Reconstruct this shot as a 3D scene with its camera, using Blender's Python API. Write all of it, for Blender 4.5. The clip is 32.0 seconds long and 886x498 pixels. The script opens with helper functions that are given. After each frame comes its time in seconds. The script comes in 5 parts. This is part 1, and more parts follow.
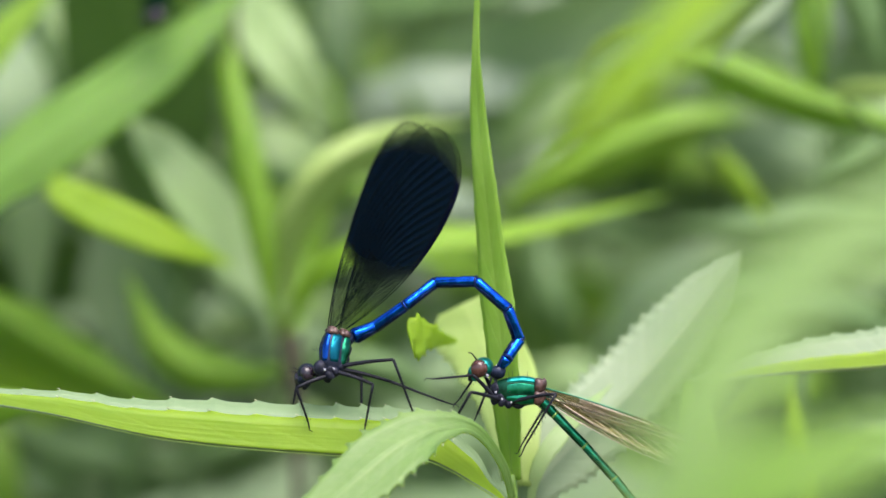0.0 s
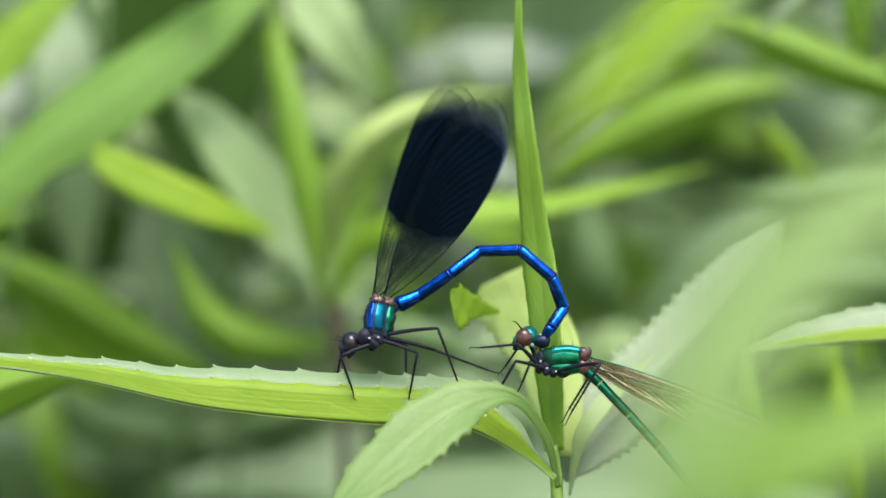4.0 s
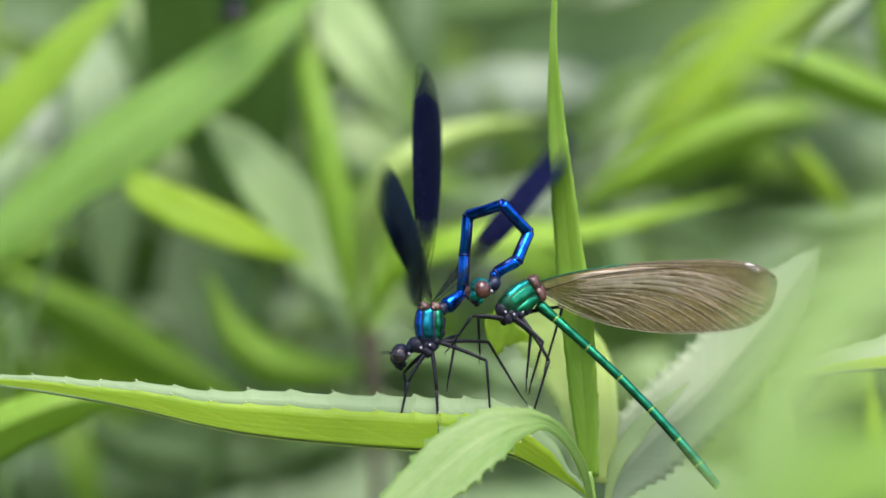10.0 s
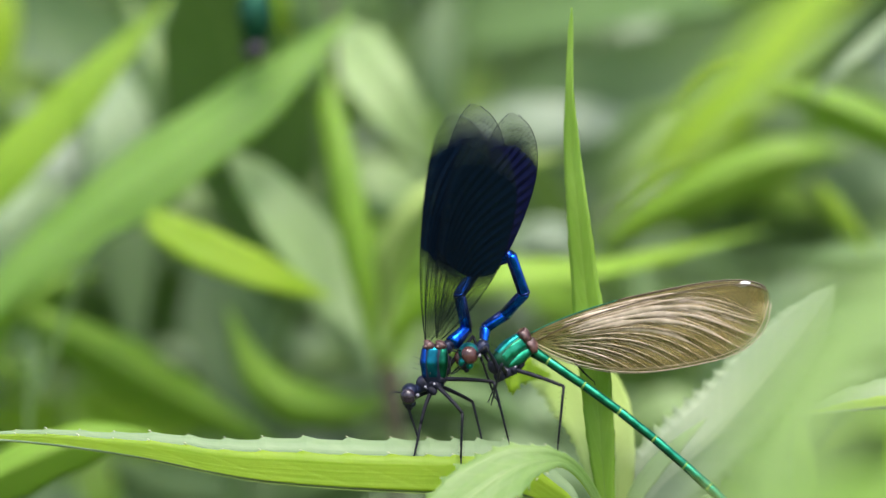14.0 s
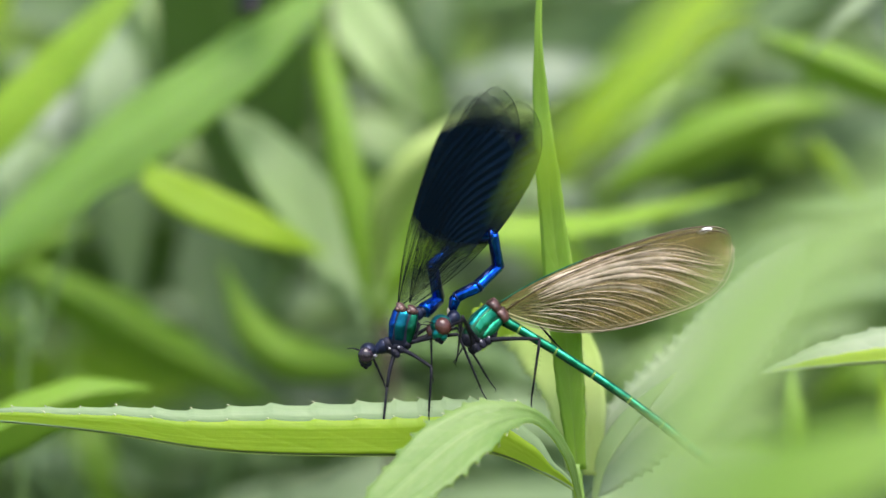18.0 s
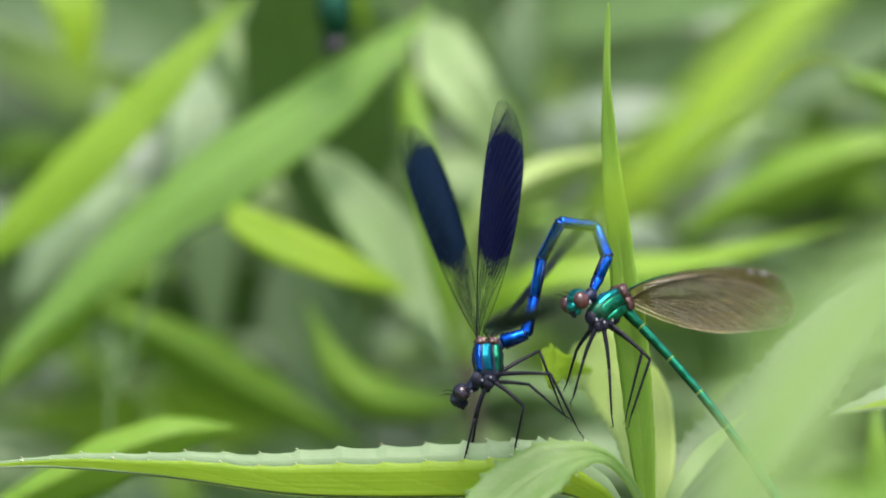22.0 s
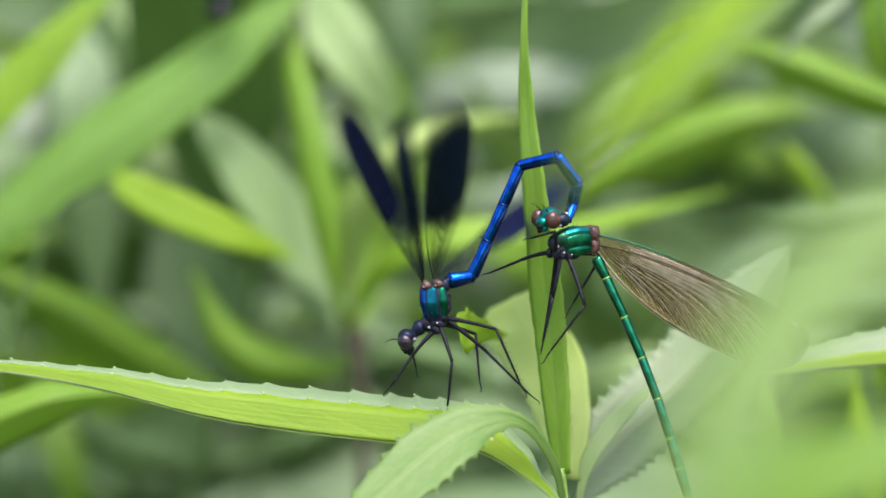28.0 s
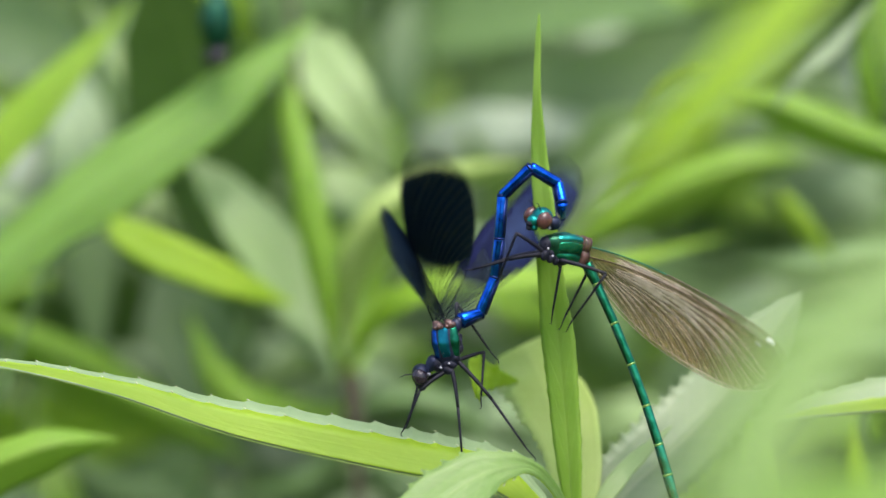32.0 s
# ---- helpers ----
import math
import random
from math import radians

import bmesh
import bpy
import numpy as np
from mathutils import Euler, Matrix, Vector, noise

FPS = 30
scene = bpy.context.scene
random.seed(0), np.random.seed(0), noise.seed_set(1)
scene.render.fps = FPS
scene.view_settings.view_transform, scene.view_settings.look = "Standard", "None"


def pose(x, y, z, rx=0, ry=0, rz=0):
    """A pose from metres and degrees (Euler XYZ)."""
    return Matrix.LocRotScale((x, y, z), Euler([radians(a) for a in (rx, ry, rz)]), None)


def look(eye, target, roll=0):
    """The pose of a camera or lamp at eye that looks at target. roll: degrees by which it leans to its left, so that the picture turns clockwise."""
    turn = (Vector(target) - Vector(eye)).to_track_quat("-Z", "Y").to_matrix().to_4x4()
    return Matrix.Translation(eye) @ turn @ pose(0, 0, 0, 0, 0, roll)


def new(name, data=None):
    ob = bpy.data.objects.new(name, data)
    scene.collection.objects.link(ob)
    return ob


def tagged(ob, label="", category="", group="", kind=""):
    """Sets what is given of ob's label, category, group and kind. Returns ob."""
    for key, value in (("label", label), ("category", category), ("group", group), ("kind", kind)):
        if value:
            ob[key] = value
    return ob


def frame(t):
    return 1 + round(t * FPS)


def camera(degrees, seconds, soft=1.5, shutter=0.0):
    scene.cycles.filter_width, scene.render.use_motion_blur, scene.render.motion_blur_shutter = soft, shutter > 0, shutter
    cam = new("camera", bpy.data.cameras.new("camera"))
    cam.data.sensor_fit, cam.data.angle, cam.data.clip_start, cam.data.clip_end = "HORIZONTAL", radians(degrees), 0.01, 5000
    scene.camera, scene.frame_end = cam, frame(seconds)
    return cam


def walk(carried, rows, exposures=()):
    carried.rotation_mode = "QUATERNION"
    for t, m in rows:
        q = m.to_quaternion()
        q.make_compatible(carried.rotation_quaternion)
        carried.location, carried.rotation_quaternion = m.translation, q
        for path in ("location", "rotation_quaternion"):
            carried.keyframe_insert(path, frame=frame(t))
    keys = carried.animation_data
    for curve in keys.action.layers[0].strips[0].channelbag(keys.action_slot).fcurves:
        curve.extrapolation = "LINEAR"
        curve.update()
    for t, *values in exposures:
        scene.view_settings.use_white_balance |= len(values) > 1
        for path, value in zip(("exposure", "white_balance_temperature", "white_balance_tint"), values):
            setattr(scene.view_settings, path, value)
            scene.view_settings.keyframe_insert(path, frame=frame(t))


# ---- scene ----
# The plan is drawn as seen from the eye: 12 squares to the millimetre on the plane of the insects, d millimetres behind it.
AWAY, EYE_Z, SQ = 0.62, 0.72, 1 / 12000


def spot(u, v, d=0.0):
    s = (AWAY + d / 1000) / AWAY
    return Vector(((u - 784) * SQ * s, d / 1000, EYE_Z - (v - 441) * SQ * s))


EYE = (0, -AWAY, EYE_Z)
cam = camera(12.03, 32.0, soft=1.5, shutter=0.5)
cam.data.dof.use_dof = True
cam.data.dof.focus_distance = AWAY
cam.data.dof.aperture_fstop = 7.6


def heading(dx, dy):
    return look(EYE, spot(784 - dx, 441 - dy))


walk(cam, [
    (0, heading(0, 0)),
    (0.5, heading(-5, 22)),
    (1, heading(-5, 0)),
    (1.5, heading(14, -30)),
    (2, heading(0, -22)),
    (2.5, heading(-29, -35)),
    (3, heading(51, -67)),
    (3.5, heading(78, -62)),
    (5.5, heading(92, -32)),
    (6, heading(56, -49)),
    (6.5, heading(-33, -63)),
    (7, heading(-10, -47)),
    (7.5, heading(-25, -21)),
    (8, heading(19, -21)),
    (8.5, heading(38, -18)),
    (9, heading(75, 23)),
    (9.5, heading(117, 38)),
    (10, heading(139, -6)),
    (10.5, heading(139, -21)),
    (11, heading(28, -4)),
    (11.5, heading(123, 67)),
    (12, heading(116, 57)),
    (12.5, heading(157, 35)),
    (13, heading(201, 60)),
    (13.5, heading(182, 54)),
    (14, heading(176, 60)),
    (14.5, heading(183, 56)),
    (15, heading(196, -18)),
    (15.5, heading(169, -41)),
    (17.5, heading(179, -29)),
    (18, heading(167, -19)),
    (18.5, heading(172, -32)),
    (19, heading(168, -38)),
    (19.5, heading(237, -49)),
    (20, heading(230, -32)),
    (20.5, heading(280, -9)),
    (21, heading(320, -19)),
    (21.5, heading(319, -9)),
    (22, heading(317, 51)),
    (22.5, heading(248, 106)),
    (23, heading(208, 48)),
    (23.5, heading(219, -6)),
    (24, heading(253, -27)),
    (24.5, heading(274, -39)),
    (25, heading(181, -9)),
    (25.5, heading(129, 11)),
    (27.5, heading(129, -31)),
    (28, heading(115, -11)),
    (28.5, heading(152, 6)),
    (29, heading(178, -36)),
    (29.5, heading(49, -18)),
    (30, heading(37, 1)),
    (30.5, heading(55, 7)),
    (31, heading(84, 33)),
    (31.5, heading(117, 56)),
    (32, heading(108, 71)),
])

# ---- light: bright hazy daylight from high behind the camera's shoulder ----
world = bpy.data.worlds.new("sky")
scene.world = world
world.use_nodes = True
wn = world.node_tree
sky = wn.nodes.new("ShaderNodeTexSky")
sky.sky_type, sky.sun_disc = "NISHITA", False
sky.sun_elevation, sky.sun_rotation = radians(60), radians(165)
sky.air_density, sky.dust_density = 1.0, 3.0
wn.links.new(sky.outputs[0], wn.nodes["Background"].inputs[0])
wn.nodes["Background"].inputs[1].default_value = 0.15
sun = new("sun", bpy.data.lights.new("sun", "SUN"))
sun.data.energy, sun.data.angle, sun.data.color = 2.2, radians(40), (1.0, 0.935, 0.945)
sun.matrix_world = look((0.45, -1.7, 3.7), (0, 0, 0.7))
scene.view_settings.exposure = 1.2


# ---- materials ----
def shader(name):
    m = bpy.data.materials.new(name)
    m.use_nodes = True
    t = m.node_tree
    return m, t, t.nodes, t.nodes["Principled BSDF"]


def put(t, a, b):
    t.links.new(a, b)


def ramp(n, stops):
    r = n.new("ShaderNodeValToRGB")
    e = r.color_ramp.elements
    while len(e) < len(stops):
        e.new(0.5)
    for k, (p, c) in zip(e, stops):
        k.position, k.color = p, (*c, 1) if len(c) == 3 else c
    return r


def mathnode(t, op, a, b=None):
    k = t.nodes.new("ShaderNodeMath")
    k.operation = op
    for i, x in enumerate((a, b)):
        if x is None:
            continue
        if isinstance(x, (int, float)):
            k.inputs[i].default_value = x
        else:
            t.links.new(x, k.inputs[i])
    return k.outputs[0]


def leaf_material(name, low, high, through_colour, rough=0.5, glow=0.35, veins=1.0, ribbed=1.0):
    """Leaf blade: two greens mottled, paler side veins, light passing through."""
    m, t, n, p = shader(name)
    uv = n.new("ShaderNodeUVMap")
    sep = n.new("ShaderNodeSeparateXYZ")
    put(t, uv.outputs[0], sep.inputs[0])
    off = mathnode(t, "ABSOLUTE", mathnode(t, "SUBTRACT", sep.outputs[1], 0.5))
    wave = mathnode(t, "SINE", mathnode(t, "MULTIPLY", mathnode(t, "SUBTRACT", sep.outputs[0], mathnode(t, "MULTIPLY", off, 0.22)), 95.0))
    line = mathnode(t, "POWER", mathnode(t, "MAXIMUM", wave, 0.0), 7.0)
    rib = mathnode(t, "LESS_THAN", off, 0.022)
    vein = mathnode(t, "MAXIMUM", mathnode(t, "MULTIPLY", line, 0.45), rib)
    geo = n.new("ShaderNodeNewGeometry")
    spread = n.new("ShaderNodeTexNoise")
    spread.inputs["Scale"].default_value, spread.inputs["Detail"].default_value = 90.0, 4.0
    put(t, geo.outputs["Position"], spread.inputs["Vector"])
    fine = n.new("ShaderNodeTexNoise")
    fine.inputs["Scale"].default_value, fine.inputs["Detail"].default_value = 900.0, 3.0
    tex = n.new("ShaderNodeTexCoord")
    put(t, tex.outputs["Object"], fine.inputs["Vector"])
    put(t, tex.outputs["Object"], spread.inputs["Vector"])
    grain = n.new("ShaderNodeMapping")
    grain.inputs["Scale"].default_value = (4.0, 15.0, 1.0)
    put(t, uv.outputs[0], grain.inputs["Vector"])
    streak = n.new("ShaderNodeTexNoise")
    streak.inputs["Scale"].default_value, streak.inputs["Detail"].default_value = 1.0, 3.0
    put(t, grain.outputs[0], streak.inputs["Vector"])
    mixv = mathnode(t, "ADD", mathnode(t, "MULTIPLY", spread.outputs[0], 0.5), mathnode(t, "MULTIPLY", fine.outputs[0], 0.2))
    mixv = mathnode(t, "ADD", mixv, mathnode(t, "MULTIPLY", streak.outputs[0], 0.28))
    tone = ramp(n, [(0.34, low), (0.66, high)])
    put(t, mixv, tone.inputs[0])
    pale = n.new("ShaderNodeMix")
    pale.data_type = "RGBA"
    pale.inputs[7].default_value = (min(1, high[0] * 1.5 + 0.05), min(1, high[1] * 1.35 + 0.05), min(1, high[2] * 1.4 + 0.03), 1)
    put(t, tone.outputs[0], pale.inputs[6])
    put(t, mathnode(t, "MULTIPLY", vein, 0.4 * veins), pale.inputs[0])
    put(t, pale.outputs[2], p.inputs["Base Color"])
    p.inputs["Roughness"].default_value = rough
    p.inputs["Specular IOR Level"].default_value = 0.4
    bump = n.new("ShaderNodeBump")
    bump.inputs["Strength"].default_value, bump.inputs["Distance"].default_value = 0.35, 0.0004
    relief = mathnode(t, "ADD", mathnode(t, "MULTIPLY", fine.outputs[0], 0.5), mathnode(t, "MULTIPLY", streak.outputs[0], ribbed))
    put(t, mathnode(t, "SUBTRACT", relief, mathnode(t, "MULTIPLY", vein, veins)), bump.inputs["Height"])
    put(t, bump.outputs[0], p.inputs["Normal"])
    tr = n.new("ShaderNodeBsdfTranslucent")
    tr.inputs[0].default_value = (*through_colour, 1)
    mix = n.new("ShaderNodeMixShader")
    mix.inputs[0].default_value = glow
    put(t, p.outputs[0], mix.inputs[1])
    put(t, tr.outputs[0], mix.inputs[2])
    put(t, mix.outputs[0], n["Material Output"].inputs[0])
    return m


def plain_material(name, low, high, rough=0.6, metal=0.0, scale=400.0, bumpy=0.2, coat=0.0):
    m, t, n, p = shader(name)
    tex = n.new("ShaderNodeTexCoord")
    nz = n.new("ShaderNodeTexNoise")
    nz.inputs["Scale"].default_value, nz.inputs["Detail"].default_value = scale, 5.0
    put(t, tex.outputs["Object"], nz.inputs["Vector"])
    tone = ramp(n, [(0.35, low), (0.68, high)])
    put(t, nz.outputs[0], tone.inputs[0])
    put(t, tone.outputs[0], p.inputs["Base Color"])
    p.inputs["Roughness"].default_value, p.inputs["Metallic"].default_value = rough, metal
    p.inputs["Coat Weight"].default_value = coat
    bump = n.new("ShaderNodeBump")
    bump.inputs["Strength"].default_value, bump.inputs["Distance"].default_value = bumpy, 0.1 / scale
    put(t, nz.outputs[0], bump.inputs["Height"])
    put(t, bump.outputs[0], p.inputs["Normal"])
    return m


def wing_material(name, clear, clear_alpha, dark, dark_alpha, start, end, length, rough, gloss=0.3, tip_alpha=0.0, banded=True):
    """Membrane: clear near the root and the tip, dyed between."""
    m, t, n, p = shader(name)
    tex = n.new("ShaderNodeTexCoord")
    sep = n.new("ShaderNodeSeparateXYZ")
    put(t, tex.outputs["Object"], sep.inputs[0])
    nz = n.new("ShaderNodeTexNoise")
    nz.inputs["Scale"].default_value, nz.inputs["Detail"].default_value = 420.0, 4.0
    put(t, tex.outputs["Object"], nz.inputs["Vector"])
    along = mathnode(t, "ADD", mathnode(t, "MULTIPLY", sep.outputs[0], 1 / length), mathnode(t, "MULTIPLY", mathnode(t, "SUBTRACT", nz.outputs[0], 0.5), 0.06))
    along = mathnode(t, "ADD", along, mathnode(t, "MULTIPLY", sep.outputs[1], -4.0 if banded else 0.0))
    if banded:
        across = mathnode(t, "POWER", mathnode(t, "ABSOLUTE", mathnode(t, "ADD", sep.outputs[1], 0.23 * 124 * SQ)), 2.0)
        along = mathnode(t, "ADD", along, mathnode(t, "MULTIPLY", mathnode(t, "MULTIPLY", across, 15000.0), mathnode(t, "SUBTRACT", along, 0.62)))
    band = ramp(n, [((start - 0.07) / 2, (0, 0, 0)), ((start + 0.03) / 2, (1, 1, 1)), ((end - 0.07) / 2, (1, 1, 1)), ((end + 0.04) / 2, (0, 0, 0))])
    put(t, mathnode(t, "MULTIPLY", along, 0.5), band.inputs[0])
    col = n.new("ShaderNodeMix")
    col.data_type = "RGBA"
    col.inputs[6].default_value, col.inputs[7].default_value = (*clear, 1), (*dark, 1)
    put(t, band.outputs[0], col.inputs[0])
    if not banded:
        # paler streaks along the wing: sheen on the pleats, painted into the dye
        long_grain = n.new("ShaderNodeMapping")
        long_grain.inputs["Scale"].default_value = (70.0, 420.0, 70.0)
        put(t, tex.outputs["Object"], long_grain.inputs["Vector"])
        painted_sheen = n.new("ShaderNodeTexNoise")
        painted_sheen.inputs["Scale"].default_value = 1.0
        put(t, long_grain.outputs[0], painted_sheen.inputs["Vector"])
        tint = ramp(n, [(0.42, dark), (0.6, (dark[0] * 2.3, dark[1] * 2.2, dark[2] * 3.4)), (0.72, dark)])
        put(t, painted_sheen.outputs[0], tint.inputs[0])
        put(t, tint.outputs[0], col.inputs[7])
    put(t, col.outputs[2], p.inputs["Base Color"])
    alpha = mathnode(t, "ADD", clear_alpha, mathnode(t, "MULTIPLY", band.outputs[0], dark_alpha - clear_alpha))
    alpha = mathnode(t, "ADD", alpha, mathnode(t, "MULTIPLY", mathnode(t, "GREATER_THAN", along, end), tip_alpha))
    alpha = mathnode(t, "ADD", alpha, mathnode(t, "MULTIPLY", mathnode(t, "SUBTRACT", nz.outputs[0], 0.5), 0.08))
    put(t, alpha, p.inputs["Alpha"])
    p.inputs["Roughness"].default_value = rough
    p.inputs["Specular IOR Level"].default_value = gloss
    if banded:
        p.inputs["Specular Tint"].default_value = (0.25, 0.5, 1.0, 1)
    bump = n.new("ShaderNodeBump")
    bump.inputs["Strength"].default_value, bump.inputs["Distance"].default_value = 0.25, 0.0003
    put(t, nz.outputs[0], bump.inputs["Height"])
    put(t, bump.outputs[0], p.inputs["Normal"])
    return m


LIME = leaf_material("lime_leaf", (0.2, 0.34, 0.012), (0.3, 0.43, 0.03), (0.6, 0.78, 0.03), 0.5, 0.5, 0.35)
FRESH = leaf_material("fresh_leaf", (0.15, 0.28, 0.025), (0.22, 0.36, 0.045), (0.44, 0.68, 0.04), 0.45, 0.45, 0.5)
PALE = leaf_material("pale_leaf", (0.25, 0.37, 0.14), (0.33, 0.44, 0.2), (0.46, 0.64, 0.16), 0.42, 0.38, 0.35)
GREY = leaf_material("grey_green_leaf", (0.22, 0.29, 0.19), (0.29, 0.36, 0.25), (0.3, 0.44, 0.2), 0.42, 0.3)
DEEP = leaf_material("deep_green_leaf", (0.1, 0.18, 0.055), (0.15, 0.24, 0.09), (0.28, 0.46, 0.07), 0.5, 0.3)
# greens dimmed so that the colour carries the shade deep in the growth
DARKER = leaf_material("shade_painted_leaf", (0.05, 0.1, 0.028), (0.085, 0.15, 0.05), (0.14, 0.27, 0.04), 0.5, 0.25)
LIGHT = leaf_material("light_green_leaf", (0.155, 0.29, 0.04), (0.22, 0.345, 0.07), (0.5, 0.7, 0.1), 0.45, 0.5, 0.6)
SAGE = leaf_material("sage_leaf", (0.18, 0.27, 0.13), (0.24, 0.33, 0.17), (0.34, 0.5, 0.16), 0.5, 0.3, 0.4)
BLADE_GREEN = leaf_material("bright_green_leaf", (0.16, 0.3, 0.03), (0.27, 0.42, 0.07), (0.5, 0.72, 0.06), 0.45, 0.46, 0.8)
WHITISH = leaf_material("whitish_leaf", (0.21, 0.29, 0.16), (0.28, 0.35, 0.21), (0.42, 0.54, 0.22), 0.42, 0.3, 0.7)
HAZY = leaf_material("soft_light_leaf", (0.15, 0.26, 0.06), (0.22, 0.33, 0.1), (0.4, 0.58, 0.11), 0.5, 0.4, 0.4)
ARCHED = leaf_material("arched_leaf_green", (0.11, 0.22, 0.04), (0.22, 0.32, 0.11), (0.36, 0.55, 0.08), 0.42, 0.36, 0.6, 2.4)
CREAMY = leaf_material("creamy_young_leaf", (0.33, 0.45, 0.12), (0.42, 0.53, 0.19), (0.7, 0.82, 0.3), 0.42, 0.45, 0.4)
BLADE_LEAF = leaf_material("folded_blade_upper_face", (0.14, 0.25, 0.05), (0.2, 0.32, 0.085), (0.6, 0.86, 0.03), 0.36, 0.46, 0.8)
LIME_LEAF = leaf_material("folded_blade_lower_face", (0.19, 0.33, 0.02), (0.27, 0.41, 0.04), (0.5, 0.75, 0.04), 0.5, 0.48, 0.4)
PALE_RIB = plain_material("pale_midrib", (0.3, 0.4, 0.18), (0.42, 0.5, 0.26), 0.5, scale=300.0)
TOOTH = plain_material("pale_leaf_tooth", (0.36, 0.4, 0.2), (0.52, 0.53, 0.34), 0.5, scale=900.0)
LIME_RIB = plain_material("lime_midrib", (0.19, 0.31, 0.03), (0.28, 0.4, 0.06), 0.55, scale=300.0)
STEM = plain_material("green_stem", (0.12, 0.22, 0.03), (0.2, 0.33, 0.06), 0.5, scale=300.0)
DARK_STEM = plain_material("deep_green_stem", (0.05, 0.1, 0.02), (0.09, 0.16, 0.035), 0.6, scale=300.0)
BROWN_STEM = plain_material("brown_stem", (0.035, 0.03, 0.015), (0.07, 0.06, 0.03), 0.7, scale=200.0)
EARTH = plain_material("earth", (0.035, 0.04, 0.015), (0.08, 0.09, 0.035), 0.95, scale=14.0)
BLUE = plain_material("metallic_blue", (0.002, 0.03, 0.26), (0.007, 0.11, 0.58), 0.2, 0.95, 700.0, 0.15)
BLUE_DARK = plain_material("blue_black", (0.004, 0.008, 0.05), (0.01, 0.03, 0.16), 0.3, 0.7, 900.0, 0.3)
GREEN = plain_material("metallic_green", (0.003, 0.12, 0.06), (0.025, 0.27, 0.15), 0.3, 0.9, 700.0, 0.2)
DEEP_BLUE = plain_material("deep_metallic_blue", (0.001, 0.012, 0.07), (0.005, 0.06, 0.3), 0.26, 0.92, 420.0, 0.4)
DEEP_TEAL = plain_material("deep_metallic_teal", (0.0, 0.025, 0.05), (0.004, 0.12, 0.17), 0.28, 0.9, 420.0, 0.4)
DEEP_GREEN = plain_material("deep_metallic_green", (0.001, 0.035, 0.02), (0.012, 0.17, 0.09), 0.28, 0.9, 420.0, 0.4)
GREEN_BLUE = plain_material("metallic_sea_green", (0.003, 0.16, 0.15), (0.02, 0.32, 0.26), 0.3, 0.85, 700.0, 0.2)
BLACK = plain_material("black_chitin", (0.004, 0.004, 0.007), (0.012, 0.012, 0.02), 0.5, 0.0, 900.0, 0.3)
# pale colour for the highlights painted on the joint plates
JOINT_GLINT = plain_material("pale_pink_joint_glint", (0.16, 0.09, 0.08), (0.34, 0.22, 0.2), 0.3, 0.0, 1500.0, 0.3)
JOINT = plain_material("pinkish_wing_joint", (0.03, 0.013, 0.011), (0.12, 0.058, 0.048), 0.35, 0.0, 1500.0, 0.5)
EYE_DARK = plain_material("dark_eye", (0.008, 0.005, 0.01), (0.03, 0.02, 0.03), 0.25, 0.0, 1200.0, 0.1)
EYE_BROWN = plain_material("brown_eye", (0.04, 0.014, 0.011), (0.09, 0.036, 0.03), 0.22, 0.0, 1200.0, 0.1)
PALE_MARK = plain_material("cream_mark", (0.5, 0.42, 0.3), (0.7, 0.62, 0.46), 0.5, 0.0, 900.0, 0.2)
WHITE_MARK = plain_material("white_mark", (0.75, 0.76, 0.74), (0.85, 0.86, 0.84), 0.4, 0.0, 900.0, 0.2)
GREEN_DARK = plain_material("dark_green_metal", (0.003, 0.03, 0.015), (0.01, 0.08, 0.04), 0.3, 0.7, 900.0, 0.3)
CHARCOAL = plain_material("charcoal_chitin", (0.005, 0.006, 0.012), (0.03, 0.03, 0.05), 0.55, 0.1, 1200.0, 0.5)
SPOT = plain_material("greyish_white_spot", (0.2, 0.2, 0.24), (0.45, 0.44, 0.48), 0.5, 0.0, 900.0, 0.2)
RING_PALE = plain_material("yellowish_ring", (0.08, 0.24, 0.06), (0.24, 0.38, 0.09), 0.4, 0.4, 900.0, 0.2)
DARK_BODY = plain_material("blackish_blue_body", (0.005, 0.007, 0.016), (0.014, 0.02, 0.05), 0.4, 0.3, 900.0, 0.4)
HAIR = plain_material("dark_hair", (0.02, 0.02, 0.025), (0.05, 0.05, 0.055), 0.6, 0.0, 900.0, 0.1)
VEIN_DARK = plain_material("dark_vein", (0.002, 0.004, 0.008), (0.006, 0.01, 0.018), 0.75, 0.0, 900.0, 0.1)
for dull, shine in ((VEIN_DARK, 0.12), (BLACK, 0.22), (CHARCOAL, 0.2), (DARK_BODY, 0.3)):
    dull.node_tree.nodes["Principled BSDF"].inputs["Specular IOR Level"].default_value = shine
VEIN_OLIVE = plain_material("olive_cross_vein", (0.12, 0.1, 0.02), (0.24, 0.19, 0.06), 0.5, 0.0, 900.0, 0.1)
VEIN_GREEN = plain_material("green_vein", (0.01, 0.12, 0.06), (0.03, 0.22, 0.12), 0.35, 0.6, 900.0, 0.1)
VEIN_BROWN = plain_material("brown_vein", (0.05, 0.035, 0.015), (0.1, 0.07, 0.03), 0.4, 0.0, 900.0, 0.1)
# for the trailing vein and for fold glints painted as pale ribbons
VEIN_GLINT_TAN = plain_material("tan_vein_and_glint", (0.44, 0.35, 0.24), (0.66, 0.54, 0.42), 0.3, 0.0, 900.0, 0.1)


